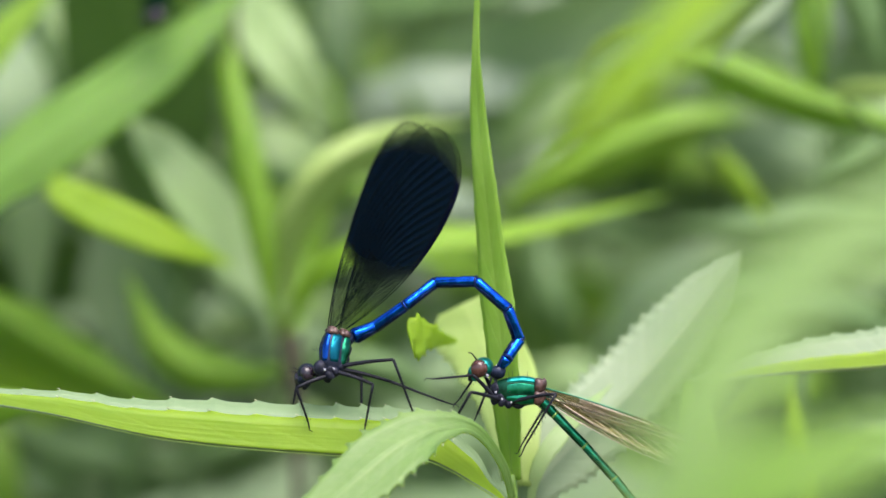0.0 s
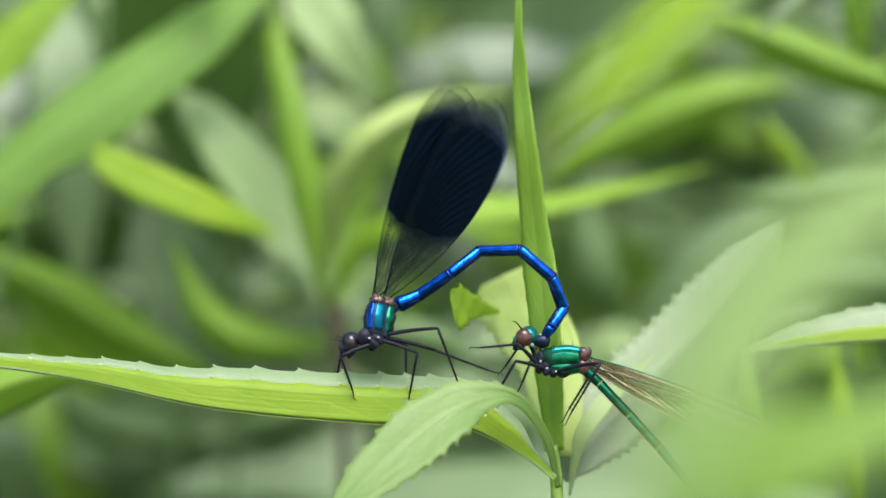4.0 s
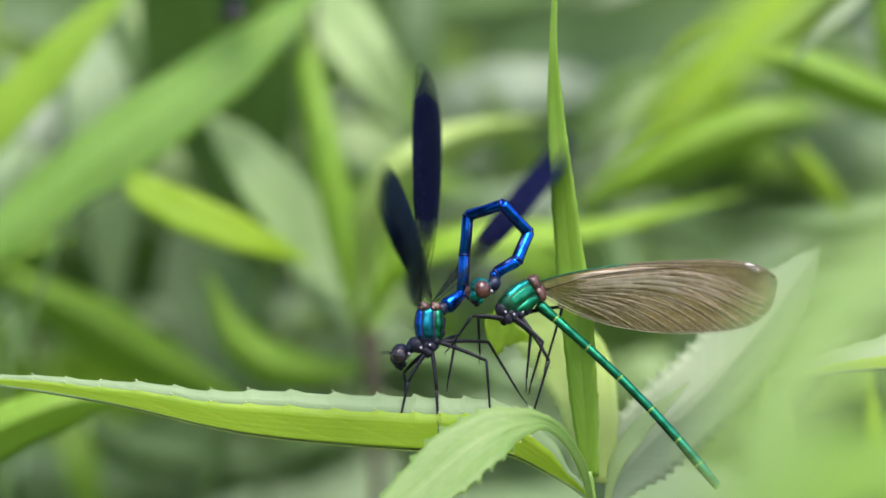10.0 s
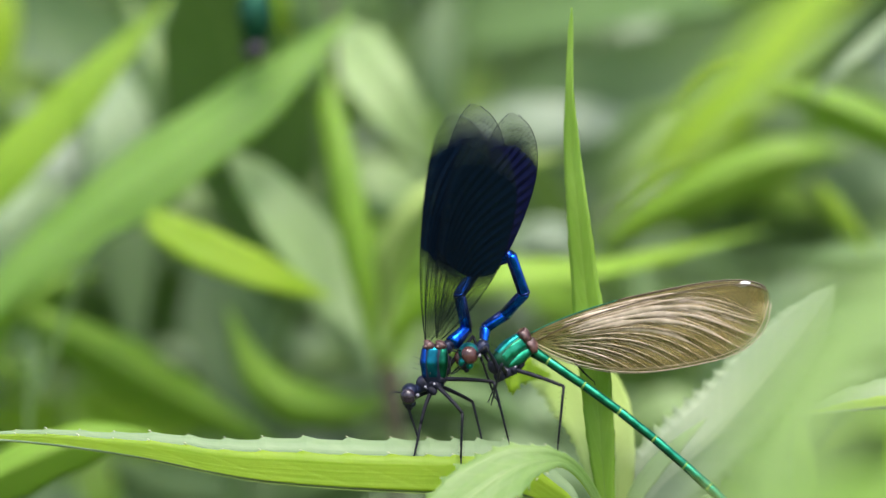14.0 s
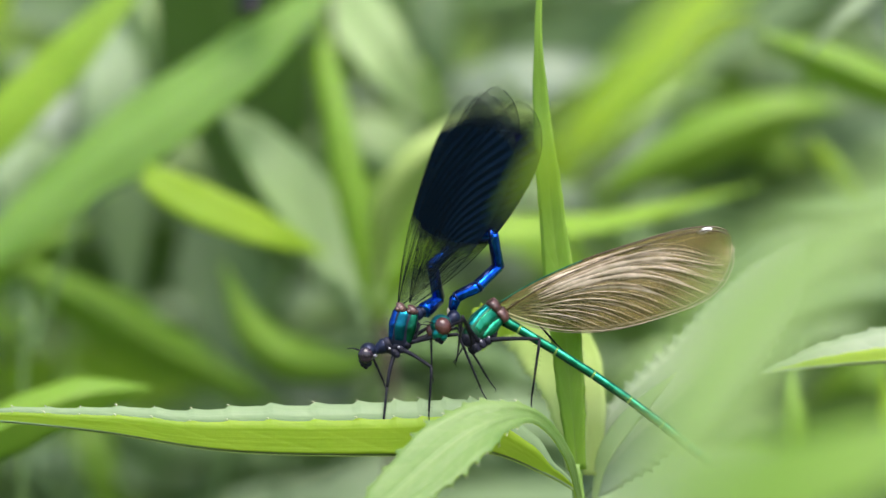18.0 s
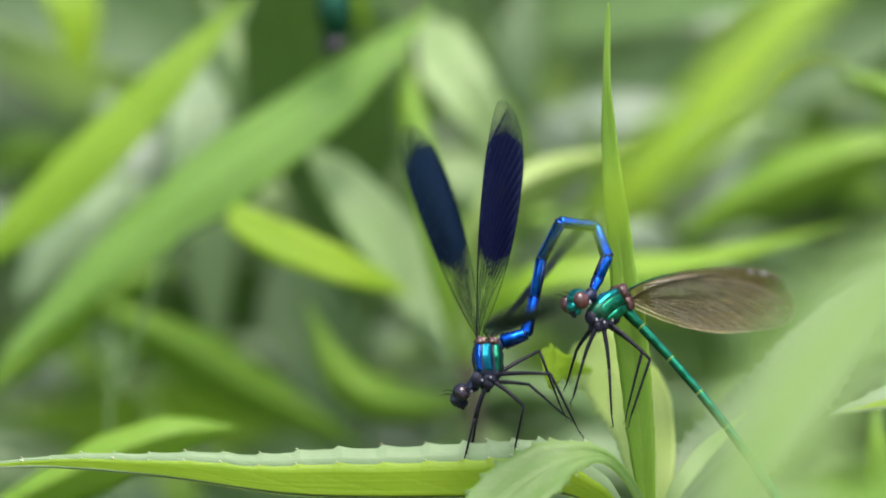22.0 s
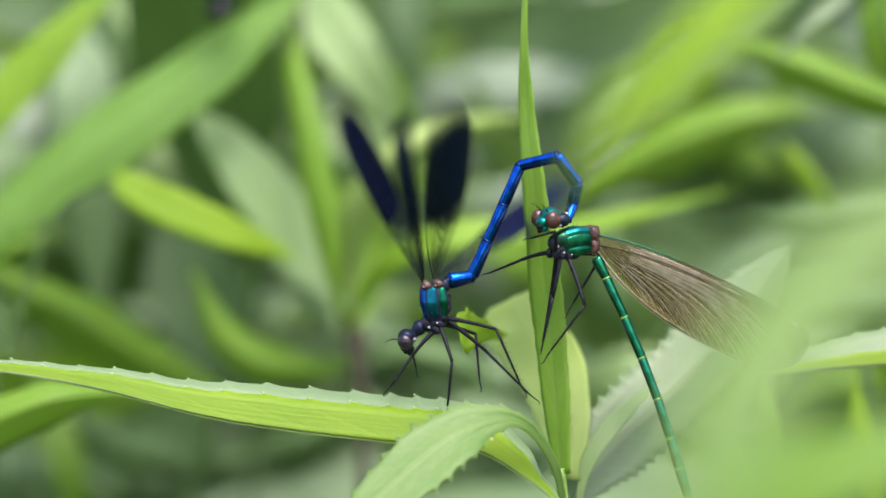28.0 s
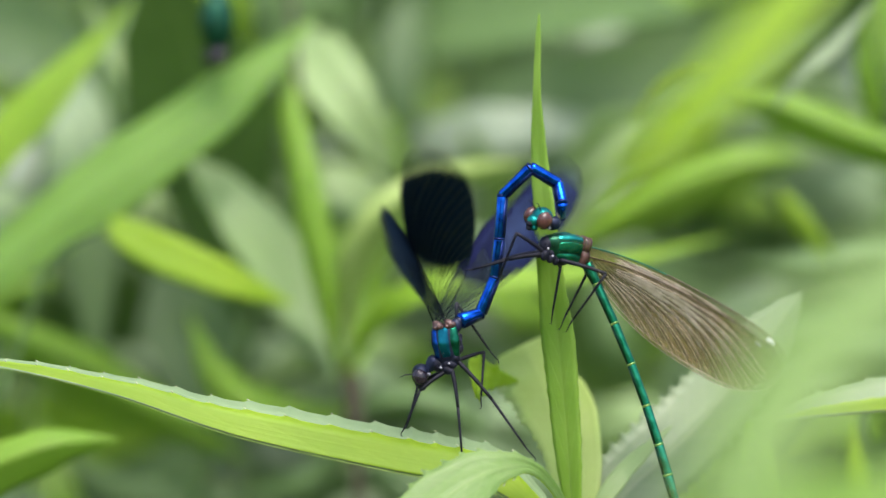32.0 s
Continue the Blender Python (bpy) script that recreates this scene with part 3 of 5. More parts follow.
    herb("herb with broad grey-green leaves", 1640, 100, [(1640, 900, 102), (1620, 500, 102), (1600, 300, 102)], [
        ([(1140, 110, 150), (1260, 190, 142), (1400, 285, 140), (1640, 420, 146)], (96, 74), (6, 24), SAGE, SAGE, BROAD),
        ([(1270, 260, 96), (1320, 330, 92), (1370, 400, 92)], (16, 18), (10, 40), LIME, LIME, LANCE),
        ([(880, 372, 114), (1030, 290, 108), (1190, 225, 106), (1330, 205, 108)], (48, 52), (40, 30), FRESH, SAGE, LANCE),
        ([(1630, 640, 110), (1500, 560, 104), (1330, 540, 102), (1140, 590, 106)], (50, 50), (40, 30), DEEP, FRESH, LANCE),
        ([(1600, 420, 120), (1460, 400, 116), (1330, 410, 116), (1180, 400, 120)], (40, 40), (40, 30), DEEP, DEEP, LANCE),
    ])
    herb("herb with long grey leaves", 820, 150, [(820, 900, 152), (800, 300, 152), (790, -200, 152)], [
        ([(590, 210, 146), (690, 165, 140), (840, 150, 138), (1060, 180, 144)], (40, 56), (24, -10), GREY, GREY, LANCE),
        ([(760, 330, 150), (850, 270, 144), (960, 250, 142), (1100, 260, 148)], (50, 50), (10, -20), GREY, SAGE, LANCE),
        ([(860, -60, 150), (940, 10, 144), (1010, 60, 142), (1100, 130, 148)], (56, 50), (20, 10), GREY, SAGE, BROAD),
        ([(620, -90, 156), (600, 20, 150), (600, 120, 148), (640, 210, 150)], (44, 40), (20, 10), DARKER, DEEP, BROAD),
        ([(810, 560, 160), (900, 440, 152), (1030, 400, 150), (1180, 440, 156)], (40, 40), (30, 30), DEEP, FRESH, LANCE),
        ([(810, 640, 160), (740, 520, 152), (680, 440, 150), (590, 420, 156)], (40, 40), (40, 30), GREY, SAGE, LANCE),
    ])
    herb("leggy herb with a brown stem", 1010, 300, [(1020, 900, 300), (1025, 600, 300), (1015, 300, 300), (1000, -100, 300)], [
        ([(1020, 700, 132), (1120, 560, 124), (1220, 470, 122), (1330, 430, 126)], (40, 40), (20, -10), SAGE, FRESH, LANCE),
        ([(1020, 640, 140), (985, 560, 134), (960, 480, 134), (950, 380, 138)], (44, 40), (20, 30), DEEP, FRESH, LANCE),
    ], (34, 24), BROWN_STEM)
    herb("leggy herb with a brown stem", 1320, 300, [(1330, 900, 300), (1325, 600, 300), (1320, 100, 300), (1310, -200, 300)], [
        ([(1325, 300, 180), (1400, 120, 176), (1480, 0, 176), (1560, -90, 180)], (50, 50), (40, 20), GREY, DEEP, LANCE),
    ], (30, 22), BROWN_STEM)
    rnd = random.Random(21)
    gaps = ((640, 1000, -60, 110), (100, 250, 430, 570), (1090, 1300, 260, 440), (60, 520, 780, 900))
    tones = (PALE, FRESH, SAGE, DEEP, FRESH, PALE, GREY, SAGE)
    for k in range(20):
        u, d = -300 + 100 * k + rnd.uniform(-30, 30), rnd.uniform(120, 210)
        top, sway_u = rnd.uniform(-60, 300), rnd.uniform(-60, 60)
        stalk = [(u, 900, d), (u + 0.3 * sway_u, 600, d), (u + 0.7 * sway_u, 300, d), (u + sway_u, top, d)]
        leaves = []
        for _ in range(9):
            v = rnd.uniform(top, 860)
            x0 = float(np.interp(v, (top, 300, 600, 900), (u + sway_u, u + 0.7 * sway_u, u + 0.3 * sway_u, u)) if top < 300 else u)
            way, reach = rnd.choice((-1, 1)), rnd.uniform(170, 330)
            rise = rnd.uniform(-190, 40)
            mid = (x0 + way * 0.55 * reach, v + 0.75 * rise)
            spots = ((x0 + way * 0.25 * reach, v + 0.45 * rise), mid, (x0 + way * reach, v + rise + 60))
            if any(a < x < b and c < z < e for a, b, c, e in gaps for x, z in spots):
                continue
            w = rnd.uniform(24, 44)
            tilt = rnd.choice(((30, 34), (-34, -20), (20, -24), (36, 10)))
            leaves.append(([(x0, v, d), (x0 + way * 0.25 * reach, v + 0.45 * rise, d - 6), (*mid, d - 8), (x0 + way * reach, v + rise + 60, d - 4)], (w, w * 1.1), tilt, rnd.choice(tones), rnd.choice(tones), rnd.choice((LANCE, LANCE, BROAD))))
        herb("leafy green herb among the undergrowth", u, d, stalk, leaves, (6, 4))
    shoot = plant("folded serrated leaf on a side shoot", (spot(1790, 0, 20)[0], 0.02, 0), "herb", "herbs behind the insects")
    stem(shoot, [(1790, 9000, 20), (1800, 3000, 20), (1800, 900, 20), (1780, 700, 20), (1750, 640, 20)], 9, 6, DARK_STEM)
    leaf("leaf", shoot, [(1750, 622, 20), (1640, 640, 18), (1545, 653, 18), (1370, 664, 18), (1225, 676, 20)], 32, 78, 180 - 14, 25, LIME, 0.8,
         under=WHITISH, n=120, shape=STRAP, teeth=15, bite=0.03, bow=0.03, rib_mat=LIME_RIB, hooks=0.3, thick=0.00008)
    settle(shoot)
    made.append(shoot)
    SWAYING.append(shoot)
    herb("slim young yellow-green leafy shoot", 1425, 60, [(1425, 900, 60), (1405, 780, 60), (1398, 690, 60)], [
        ([(1440, 960, 60), (1415, 820, 56), (1395, 672, 58)], (20, 20), (20, 34), LIME, LIME, LANCE),
    ], (9, 6))
    herb("slim young fresh green shoot", 1240, 60, [(1240, 900, 60), (1236, 800, 60), (1230, 740, 60)], [
        ([(1245, 900, 60), (1238, 780, 56), (1225, 660, 58)], (22, 22), (20, 34), FRESH, FRESH, LANCE),
    ], (9, 6))
    return made


build_back()


# ---- the thicket behind: many small leaves, joined ----
def thicket(name, label, count, near, far, wide, high, size, mats, seed):
    """Leafy stalks from the ground up; the leaves stand along them."""
    rnd = random.Random(seed)
    verts, faces, index, uvs = [], [], [], []
    for _ in range(count // 14):
        y = near + (far - near) * rnd.random() ** 1.3
        half = wide * (1 + y * 0.5)
        foot, tall = Vector((rnd.uniform(-half, half), y, 0)), high * rnd.uniform(0.5, 1.0)
        bend = Vector((rnd.gauss(0, 0.12), rnd.gauss(0, 0.06), 1)) * tall

        def stalk(s):
            return foot + bend * s + Vector((bend.x, bend.y, 0)) * 0.4 * s * s

        o, r = len(verts), size * 0.018
        for i in range(6):
            c = stalk(i / 5)
            verts += [c + Vector((r, 0, 0)), c + Vector((-r / 2, r, 0)), c + Vector((-r / 2, -r, 0))]
            uvs += [(i / 5, 0.3)] * 3
        for i in range(5):
            for k in range(3):
                faces.append((o + i * 3 + k, o + i * 3 + (k + 1) % 3, o + i * 3 + 3 + (k + 1) % 3, o + i * 3 + 3 + k))
                index.append(0)
        for _ in range(14):
            base = stalk(rnd.uniform(0.06, 1.0))
            lean = Vector((rnd.gauss(0, 1), rnd.gauss(0, 0.35), rnd.gauss(0.35, 0.5))).normalized()
            length, w = size * rnd.uniform(0.6, 1.5), size * rnd.uniform(0.09, 0.17)
            side = lean.cross(Vector((rnd.gauss(0, 0.4), -1, rnd.gauss(0.3, 0.4)))).normalized()
            droop = Vector((0, 0, -1)) * length * rnd.uniform(0.05, 0.4)
            m, o = rnd.randrange(len(mats)), len(verts)
            up = side.cross(lean)
            for i, s in enumerate((0, 0.2, 0.45, 0.7, 0.88, 1.0)):
                c, h = base + lean * length * s + droop * s * s, w * profile(LANCE, s)
                verts += [c - side * h + up * h * 0.3, c, c + side * h + up * h * 0.3]
                uvs += [(i / 5, 0), (i / 5, 0.5), (i / 5, 1)]
            for i in range(5):
                for k in range(2):
                    a = o + i * 3 + k
                    faces.append((a, a + 1, a + 4, a + 3))
                    index.append(m)
    me = mesh_of(name, verts, faces, mats[0], uvs=uvs, more=mats[1:])
    me.polygons.foreach_set("material_index", index)
    return tagged(new(name, me), label, "foliage", kind="stuff")


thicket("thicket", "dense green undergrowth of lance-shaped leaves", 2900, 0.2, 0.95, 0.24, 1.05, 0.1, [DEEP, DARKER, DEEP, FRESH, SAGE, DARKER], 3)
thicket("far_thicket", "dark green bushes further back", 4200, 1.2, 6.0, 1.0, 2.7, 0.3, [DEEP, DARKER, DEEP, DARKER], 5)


def meadow():
    """Low growth all round, kept clear of the camera's stand and its line of sight."""
    rnd = random.Random(11)
    verts, faces, index, mats = [], [], [], [DEEP, FRESH, GREY]
    for _ in range(11000):
        r, a = 0.9 + 11 * rnd.random() ** 0.7, rnd.uniform(0, 2 * math.pi)
        base = Vector((r * math.cos(a), r * math.sin(a) - 0.6, 0.0))
        lean = Vector((rnd.gauss(0, 0.35), rnd.gauss(0, 0.35), 1)).normalized()
        length, w = rnd.uniform(0.25, 0.62), rnd.uniform(0.008, 0.022)
        side = lean.cross(Vector((rnd.gauss(0, 1), rnd.gauss(0, 1), 0.1))).normalized()
        o, m = len(verts), rnd.randrange(3)
        for s in (0, 0.35, 0.7, 1.0):
            c, h = base + lean * length * s + Vector((lean.x, lean.y, -0.3)) * 0.3 * s * s * length, w * profile(STRAP, s)
            verts += [c - side * h, c + side * h]
        for i in range(3):
            faces.append((o + 2 * i, o + 2 * i + 1, o + 2 * i + 3, o + 2 * i + 2))
            index.append(m)
    uvs = [(i % 8 // 2 / 3, i % 2) for i in range(len(verts))]
    me = mesh_of("meadow", verts, faces, mats[0], uvs=uvs, more=mats[1:])
    me.polygons.foreach_set("material_index", index)
    tagged(new("meadow", me), "tall green meadow grass all round", "grass", kind="stuff")


meadow()


# ---- damselflies ----
def square(v, p):
    return math.copysign(abs(v) ** p, v)


def loft(rings, sides=14, p=1.0):
    """A closed body from rings (x, centre z, half width y, half height z) along x; p below 1 squares its section."""
    verts, faces = [], []
    for x, z, a, b in rings:
        verts += [Vector((x, a * square(math.cos(2 * math.pi * k / sides), p), z + b * square(math.sin(2 * math.pi * k / sides), p))) for k in range(sides)]
    for i in range(len(rings) - 1):
        for k in range(sides):
            j = (k + 1) % sides
            faces.append((i * sides + k, i * sides + j, (i + 1) * sides + j, (i + 1) * sides + k))
    faces.append(tuple(range(sides))[::-1])
    faces.append(tuple((len(rings) - 1) * sides + k for k in range(sides)))
    return [v * SQ for v in verts], faces


def ball(c, r, seg=14, rings=9):
    verts, faces = [], []
    for i in range(rings + 1):
        a = math.pi * i / rings
        for k in range(seg):
            b = 2 * math.pi * k / seg
            verts.append(Vector((c[0] + r[0] * math.sin(a) * math.cos(b), c[1] + r[1] * math.sin(a) * math.sin(b), c[2] + r[2] * math.cos(a))) * SQ)
    for i in range(rings):
        for k in range(seg):
            j = (k + 1) % seg
            faces.append((i * seg + k, (i + 1) * seg + k, (i + 1) * seg + j, i * seg + j))
    return verts, faces


def joined(*pieces):
    verts, faces = [], []
    for v, f in pieces:
        o = len(verts)
        verts += v
        faces += [tuple(i + o for i in q) for q in f]
    return verts, faces


def wing_edges(s, width, slim):
    """Leading and trailing edge: broadest beyond the middle, with a round tip; slim: a stalk that widens slowly."""
    if s < 0.66:
        c = 0.05 + 0.95 * (1 - (1 - s / 0.66) ** (2.15 if slim else 2.7))
    else:
        c = max(0.002, 1 - ((s - 0.66) / 0.34) ** (2.2 if slim else 2.8)) ** 0.55
    return 0.27 * c * width, -0.73 * c * width


def ribbon(pts, halves, lift):
    """A thin flat band along points, in the plane of the wing."""
    verts, faces = [], []
    for p, w in zip(pts, halves):
        for y, z in ((-1, -1), (-0.5, 1), (0.5, 1), (1, -1)):
            verts.append(p + Vector((0, y * w, z * lift)))
    for i in range(len(pts) - 1):
        for k in range(3):
            faces.append((4 * i + k, 4 * i + k + 1, 4 * i + k + 5, 4 * i + k + 4))
    return verts, faces


def wing_meshes(name, length, width, membrane, vein, costa, slim=True):
    """Wing along +x, leading edge towards +y. The membrane, the fan of veins and the stout leading vein."""
    n, m = 64, 44
    verts, faces = [], []
    fan, ridge = (26, 2.9) if slim else (19, 1.8)

    def course(s, f):
        """Where across the wing the vein number f of the fan runs at s."""
        end, low = min(0.99, 0.3 + 0.69 * f), max(0.05, 0.6 - 0.5 * f)
        return low + (0.99 - low) * min(1.6, s / end) ** (2.2 + (2.6 if slim else 3.2) * f + 22 * max(0.0, f - 1))

    ladder = np.linspace(0, 1.4, 57)

    def at(s, f, up=0.0):
        lead, trail = wing_edges(s, width, slim)
        y = lead + (trail - lead) * f
        lines = np.array([course(s, k) for k in ladder])[::-1]
        fold = math.cos(2 * math.pi * (fan - 1) * float(np.interp(f, lines, ladder[::-1])) * 0.5)
        return Vector((s * length, y, up + ridge * fold * min(1, s * 6) * min(1, 12 * (1 - s)) * min(1, 5 * (1 - f) + 0.1))) * SQ

    for i in range(n + 1):
        verts += [at(i / n, j / m) for j in range(m + 1)]
    for i in range(n):
        for j in range(m):
            a = i * (m + 1) + j
            faces.append((a, a + 1, a + m + 2, a + m + 1))
    film = mesh_of(name, verts, faces, membrane)
    pieces, bright = [], []

    def strand(pts, r, to):
        to.append(tube(pts, [r * SQ * (0.3 + 0.8 * math.sin(math.pi * (i / (len(pts) - 1)) ** 0.7)) for i in range(len(pts))], 4, (0, 0, 1)))

    for k in range(fan + 2):
        f = k / (fan - 1)
        end = min(0.985, 0.3 + 0.69 * f) if f < 0.97 else 0.93
        first = 0.02 if k % 4 == 0 else end * (0.38 + 0.22 * (k % 3) / 2)
        way = [at(first + (end - first) * i / 20, min(0.99, course(first + (end - first) * i / 20, f))) for i in range(21)]
        strand(way, 0.36 if slim else 0.6, pieces)
        # pale bands along the pleats: reflected light laid on as tan ribbons
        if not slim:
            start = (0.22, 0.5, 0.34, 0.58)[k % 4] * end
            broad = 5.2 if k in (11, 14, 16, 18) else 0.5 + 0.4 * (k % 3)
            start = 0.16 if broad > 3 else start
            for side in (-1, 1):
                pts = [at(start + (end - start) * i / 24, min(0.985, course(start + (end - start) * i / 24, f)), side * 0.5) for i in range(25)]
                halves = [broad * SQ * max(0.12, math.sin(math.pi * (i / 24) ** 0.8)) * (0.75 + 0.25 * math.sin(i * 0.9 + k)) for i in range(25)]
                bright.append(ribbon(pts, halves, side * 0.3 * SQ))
    for f in (0.035, 0.09):
        strand([at(0.02 + 0.95 * i / 16, f) for i in range(17)], 0.5 if slim else 0.7, pieces)
    cells, cross = (15, []) if slim else (19, [])
    for k in range(cells):
        a, b = k / cells, (k + 1) / cells
        for i in range(46):
            s = 0.1 + 0.86 * (i + 0.5 * (k % 2)) / 46
            cross.append(tube([at(s, a), at(s + 0.004, b)], [(0.3 if slim else 0.42) * SQ] * 2, 3, (0, 0, 1)))
    if slim:
        veins = (("vein_network", mesh_of("vein_network", *joined(*pieces, *cross), vein)),)
    else:
        veins = (("vein_network", mesh_of("vein_network", *joined(*pieces, *cross), VEIN_OLIVE)), ("painted_glint_folds", mesh_of("painted_glint_folds", *joined(*bright), vein)))
    rim = [at(0.01 + 0.985 * i / 60, 0) for i in range(61)]
    split = 61 if slim else 24
    edge = [("leading_edge", mesh_of("leading_edge", *tube(rim[:split], [(0.95 if slim else 1.4) * SQ * (1 - 0.4 * i / 60) for i in range(split)], 5, (0, 0, 1)), costa))]
    if not slim:
        edge.append(("outer_leading_edge", mesh_of("outer_leading_edge", *tube(rim[23:], [1.5 * SQ] * 38, 5, (0, 0, 1)), VEIN_BROWN)))
    back = [at(0.01 + 0.985 * i / 40, 1) for i in range(41)]
    edge.append(("trailing_edge", mesh_of("trailing_edge", *tube(back, [0.7 * SQ] * 41, 4, (0, 0, 1)), vein)))
    return film, (*veins, *edge)


def blade_of(part_name, length, r0, r1, material, bend=0.0):
    pts = [Vector((length * i / 6, 0, bend * math.sin(math.pi * i / 6))) * SQ for i in range(7)]
    v, f = tube(pts, [(r0 + (r1 - r0) * i / 6) * SQ for i in range(7)], 7)
    return mesh_of(part_name, v, f, material)


def tibia_mesh(length):
    """Shin with foot, two claws and rows of stiff bristles."""
    shin = [Vector((length * 0.8 * i / 5, 0, 0)) * SQ for i in range(6)]
    foot = [Vector((length * (0.8 + 0.2 * i / 3), 0, 3.0 * (i / 3) ** 2)) * SQ for i in range(4)]
    pieces = [tube(shin, [2.8 * SQ, 2.6 * SQ, 2.4 * SQ, 2.2 * SQ, 2.0 * SQ, 1.8 * SQ], 6), tube(foot, [1.5 * SQ, 1.4 * SQ, 1.2 * SQ, 0.8 * SQ], 6)]
    for i in range(11):
        x = length * (0.06 + 0.07 * i)
        for side in (-1, 1):
            pieces.append(tube([Vector((x, 0, side)) * SQ, Vector((x + 5, side * 2, side * 7.5)) * SQ], [0.38 * SQ, 0.15 * SQ], 3))
    for side in (-1, 1):
        pieces.append(tube([Vector((length, 0, 3)) * SQ, Vector((length + 5, side * 3, -1)) * SQ], [0.7 * SQ, 0.3 * SQ], 3))
    return mesh_of("tibia", *joined(*pieces), BLACK)


LEGS = ((62, 82), (78, 100), (100, 128))


TORSO = ((-47, 0, 7, 10), (-41, 0, 13, 17), (-24, 0, 18, 22), (0, 0, 20, 25), (20, 0, 18, 24), (30, 0, 15, 22), (34, 0, 8, 15))


def slanted(piece, slant):
    """From the frame of the leaning torso (x from the legs to the wings, z to the front) into the body's own."""
    turn = Matrix.Translation(Vector((46, 0, 2)) * SQ) @ pose(0, 0, 0, 0, -slant, 0)
    verts, faces = piece
    return [turn @ v for v in verts], faces


def panel(y, low, high):
    """A shell plate on the side of the torso from the legs to the wing joints, between two angles, a little proud of it."""
    verts, faces, n, m = [], [], 14, 8
    xs = [r[0] for r in TORSO]
    for i in range(n + 1):
        f = i / n
        x = -27 + 56 * f
        a, b = (float(np.interp(x, xs, [r[k] for r in TORSO])) for k in (2, 3))
        for j in range(m + 1):
            q = j / m * 2 - 1
            inset = 1 - 0.25 * max(0.0, 0.18 - f) / 0.18 - 0.12 * max(0.0, f - 0.85) / 0.15
            ang = radians((low + high) / 2 + q * inset * (high - low) / 2 + 5 * math.sin(3 * f))
            lift = 2.2 * (1 - abs(q) ** 8) * min(1.0, 12 * f, 12 * (1 - f)) - 0.5 + 0.5 * math.sin(9 * f + low)
            verts.append(Vector((x, y * (a + lift) * square(math.cos(ang), 0.6), (b + lift) * square(math.sin(ang), 0.6))) * SQ)
    for i in range(n):
        for j in range(m):
            k = i * (m + 1) + j
            faces.append((k, k + 1, k + m + 2, k + m + 1))
    return verts, faces


def joint_plate(y, z, k):
    """The dented plate in which a wing is rooted, with a low notched crest."""
    verts, faces = loft([(25, z, 9, 8), (27, z, 11.5, 10), (32, z - 1, 11, 10.5), (35, z, 9.5, 8), (37, z + 2, 8.5, 8.5), (40, z + 3, 5, 5), (41, z + 3, 2, 2)], 12, 0.5)
    middle = Vector((30, 0, z)) * SQ
    return [middle + (v - middle) * k + Vector((0, 8.5 * y, 0)) * SQ for v in verts], faces


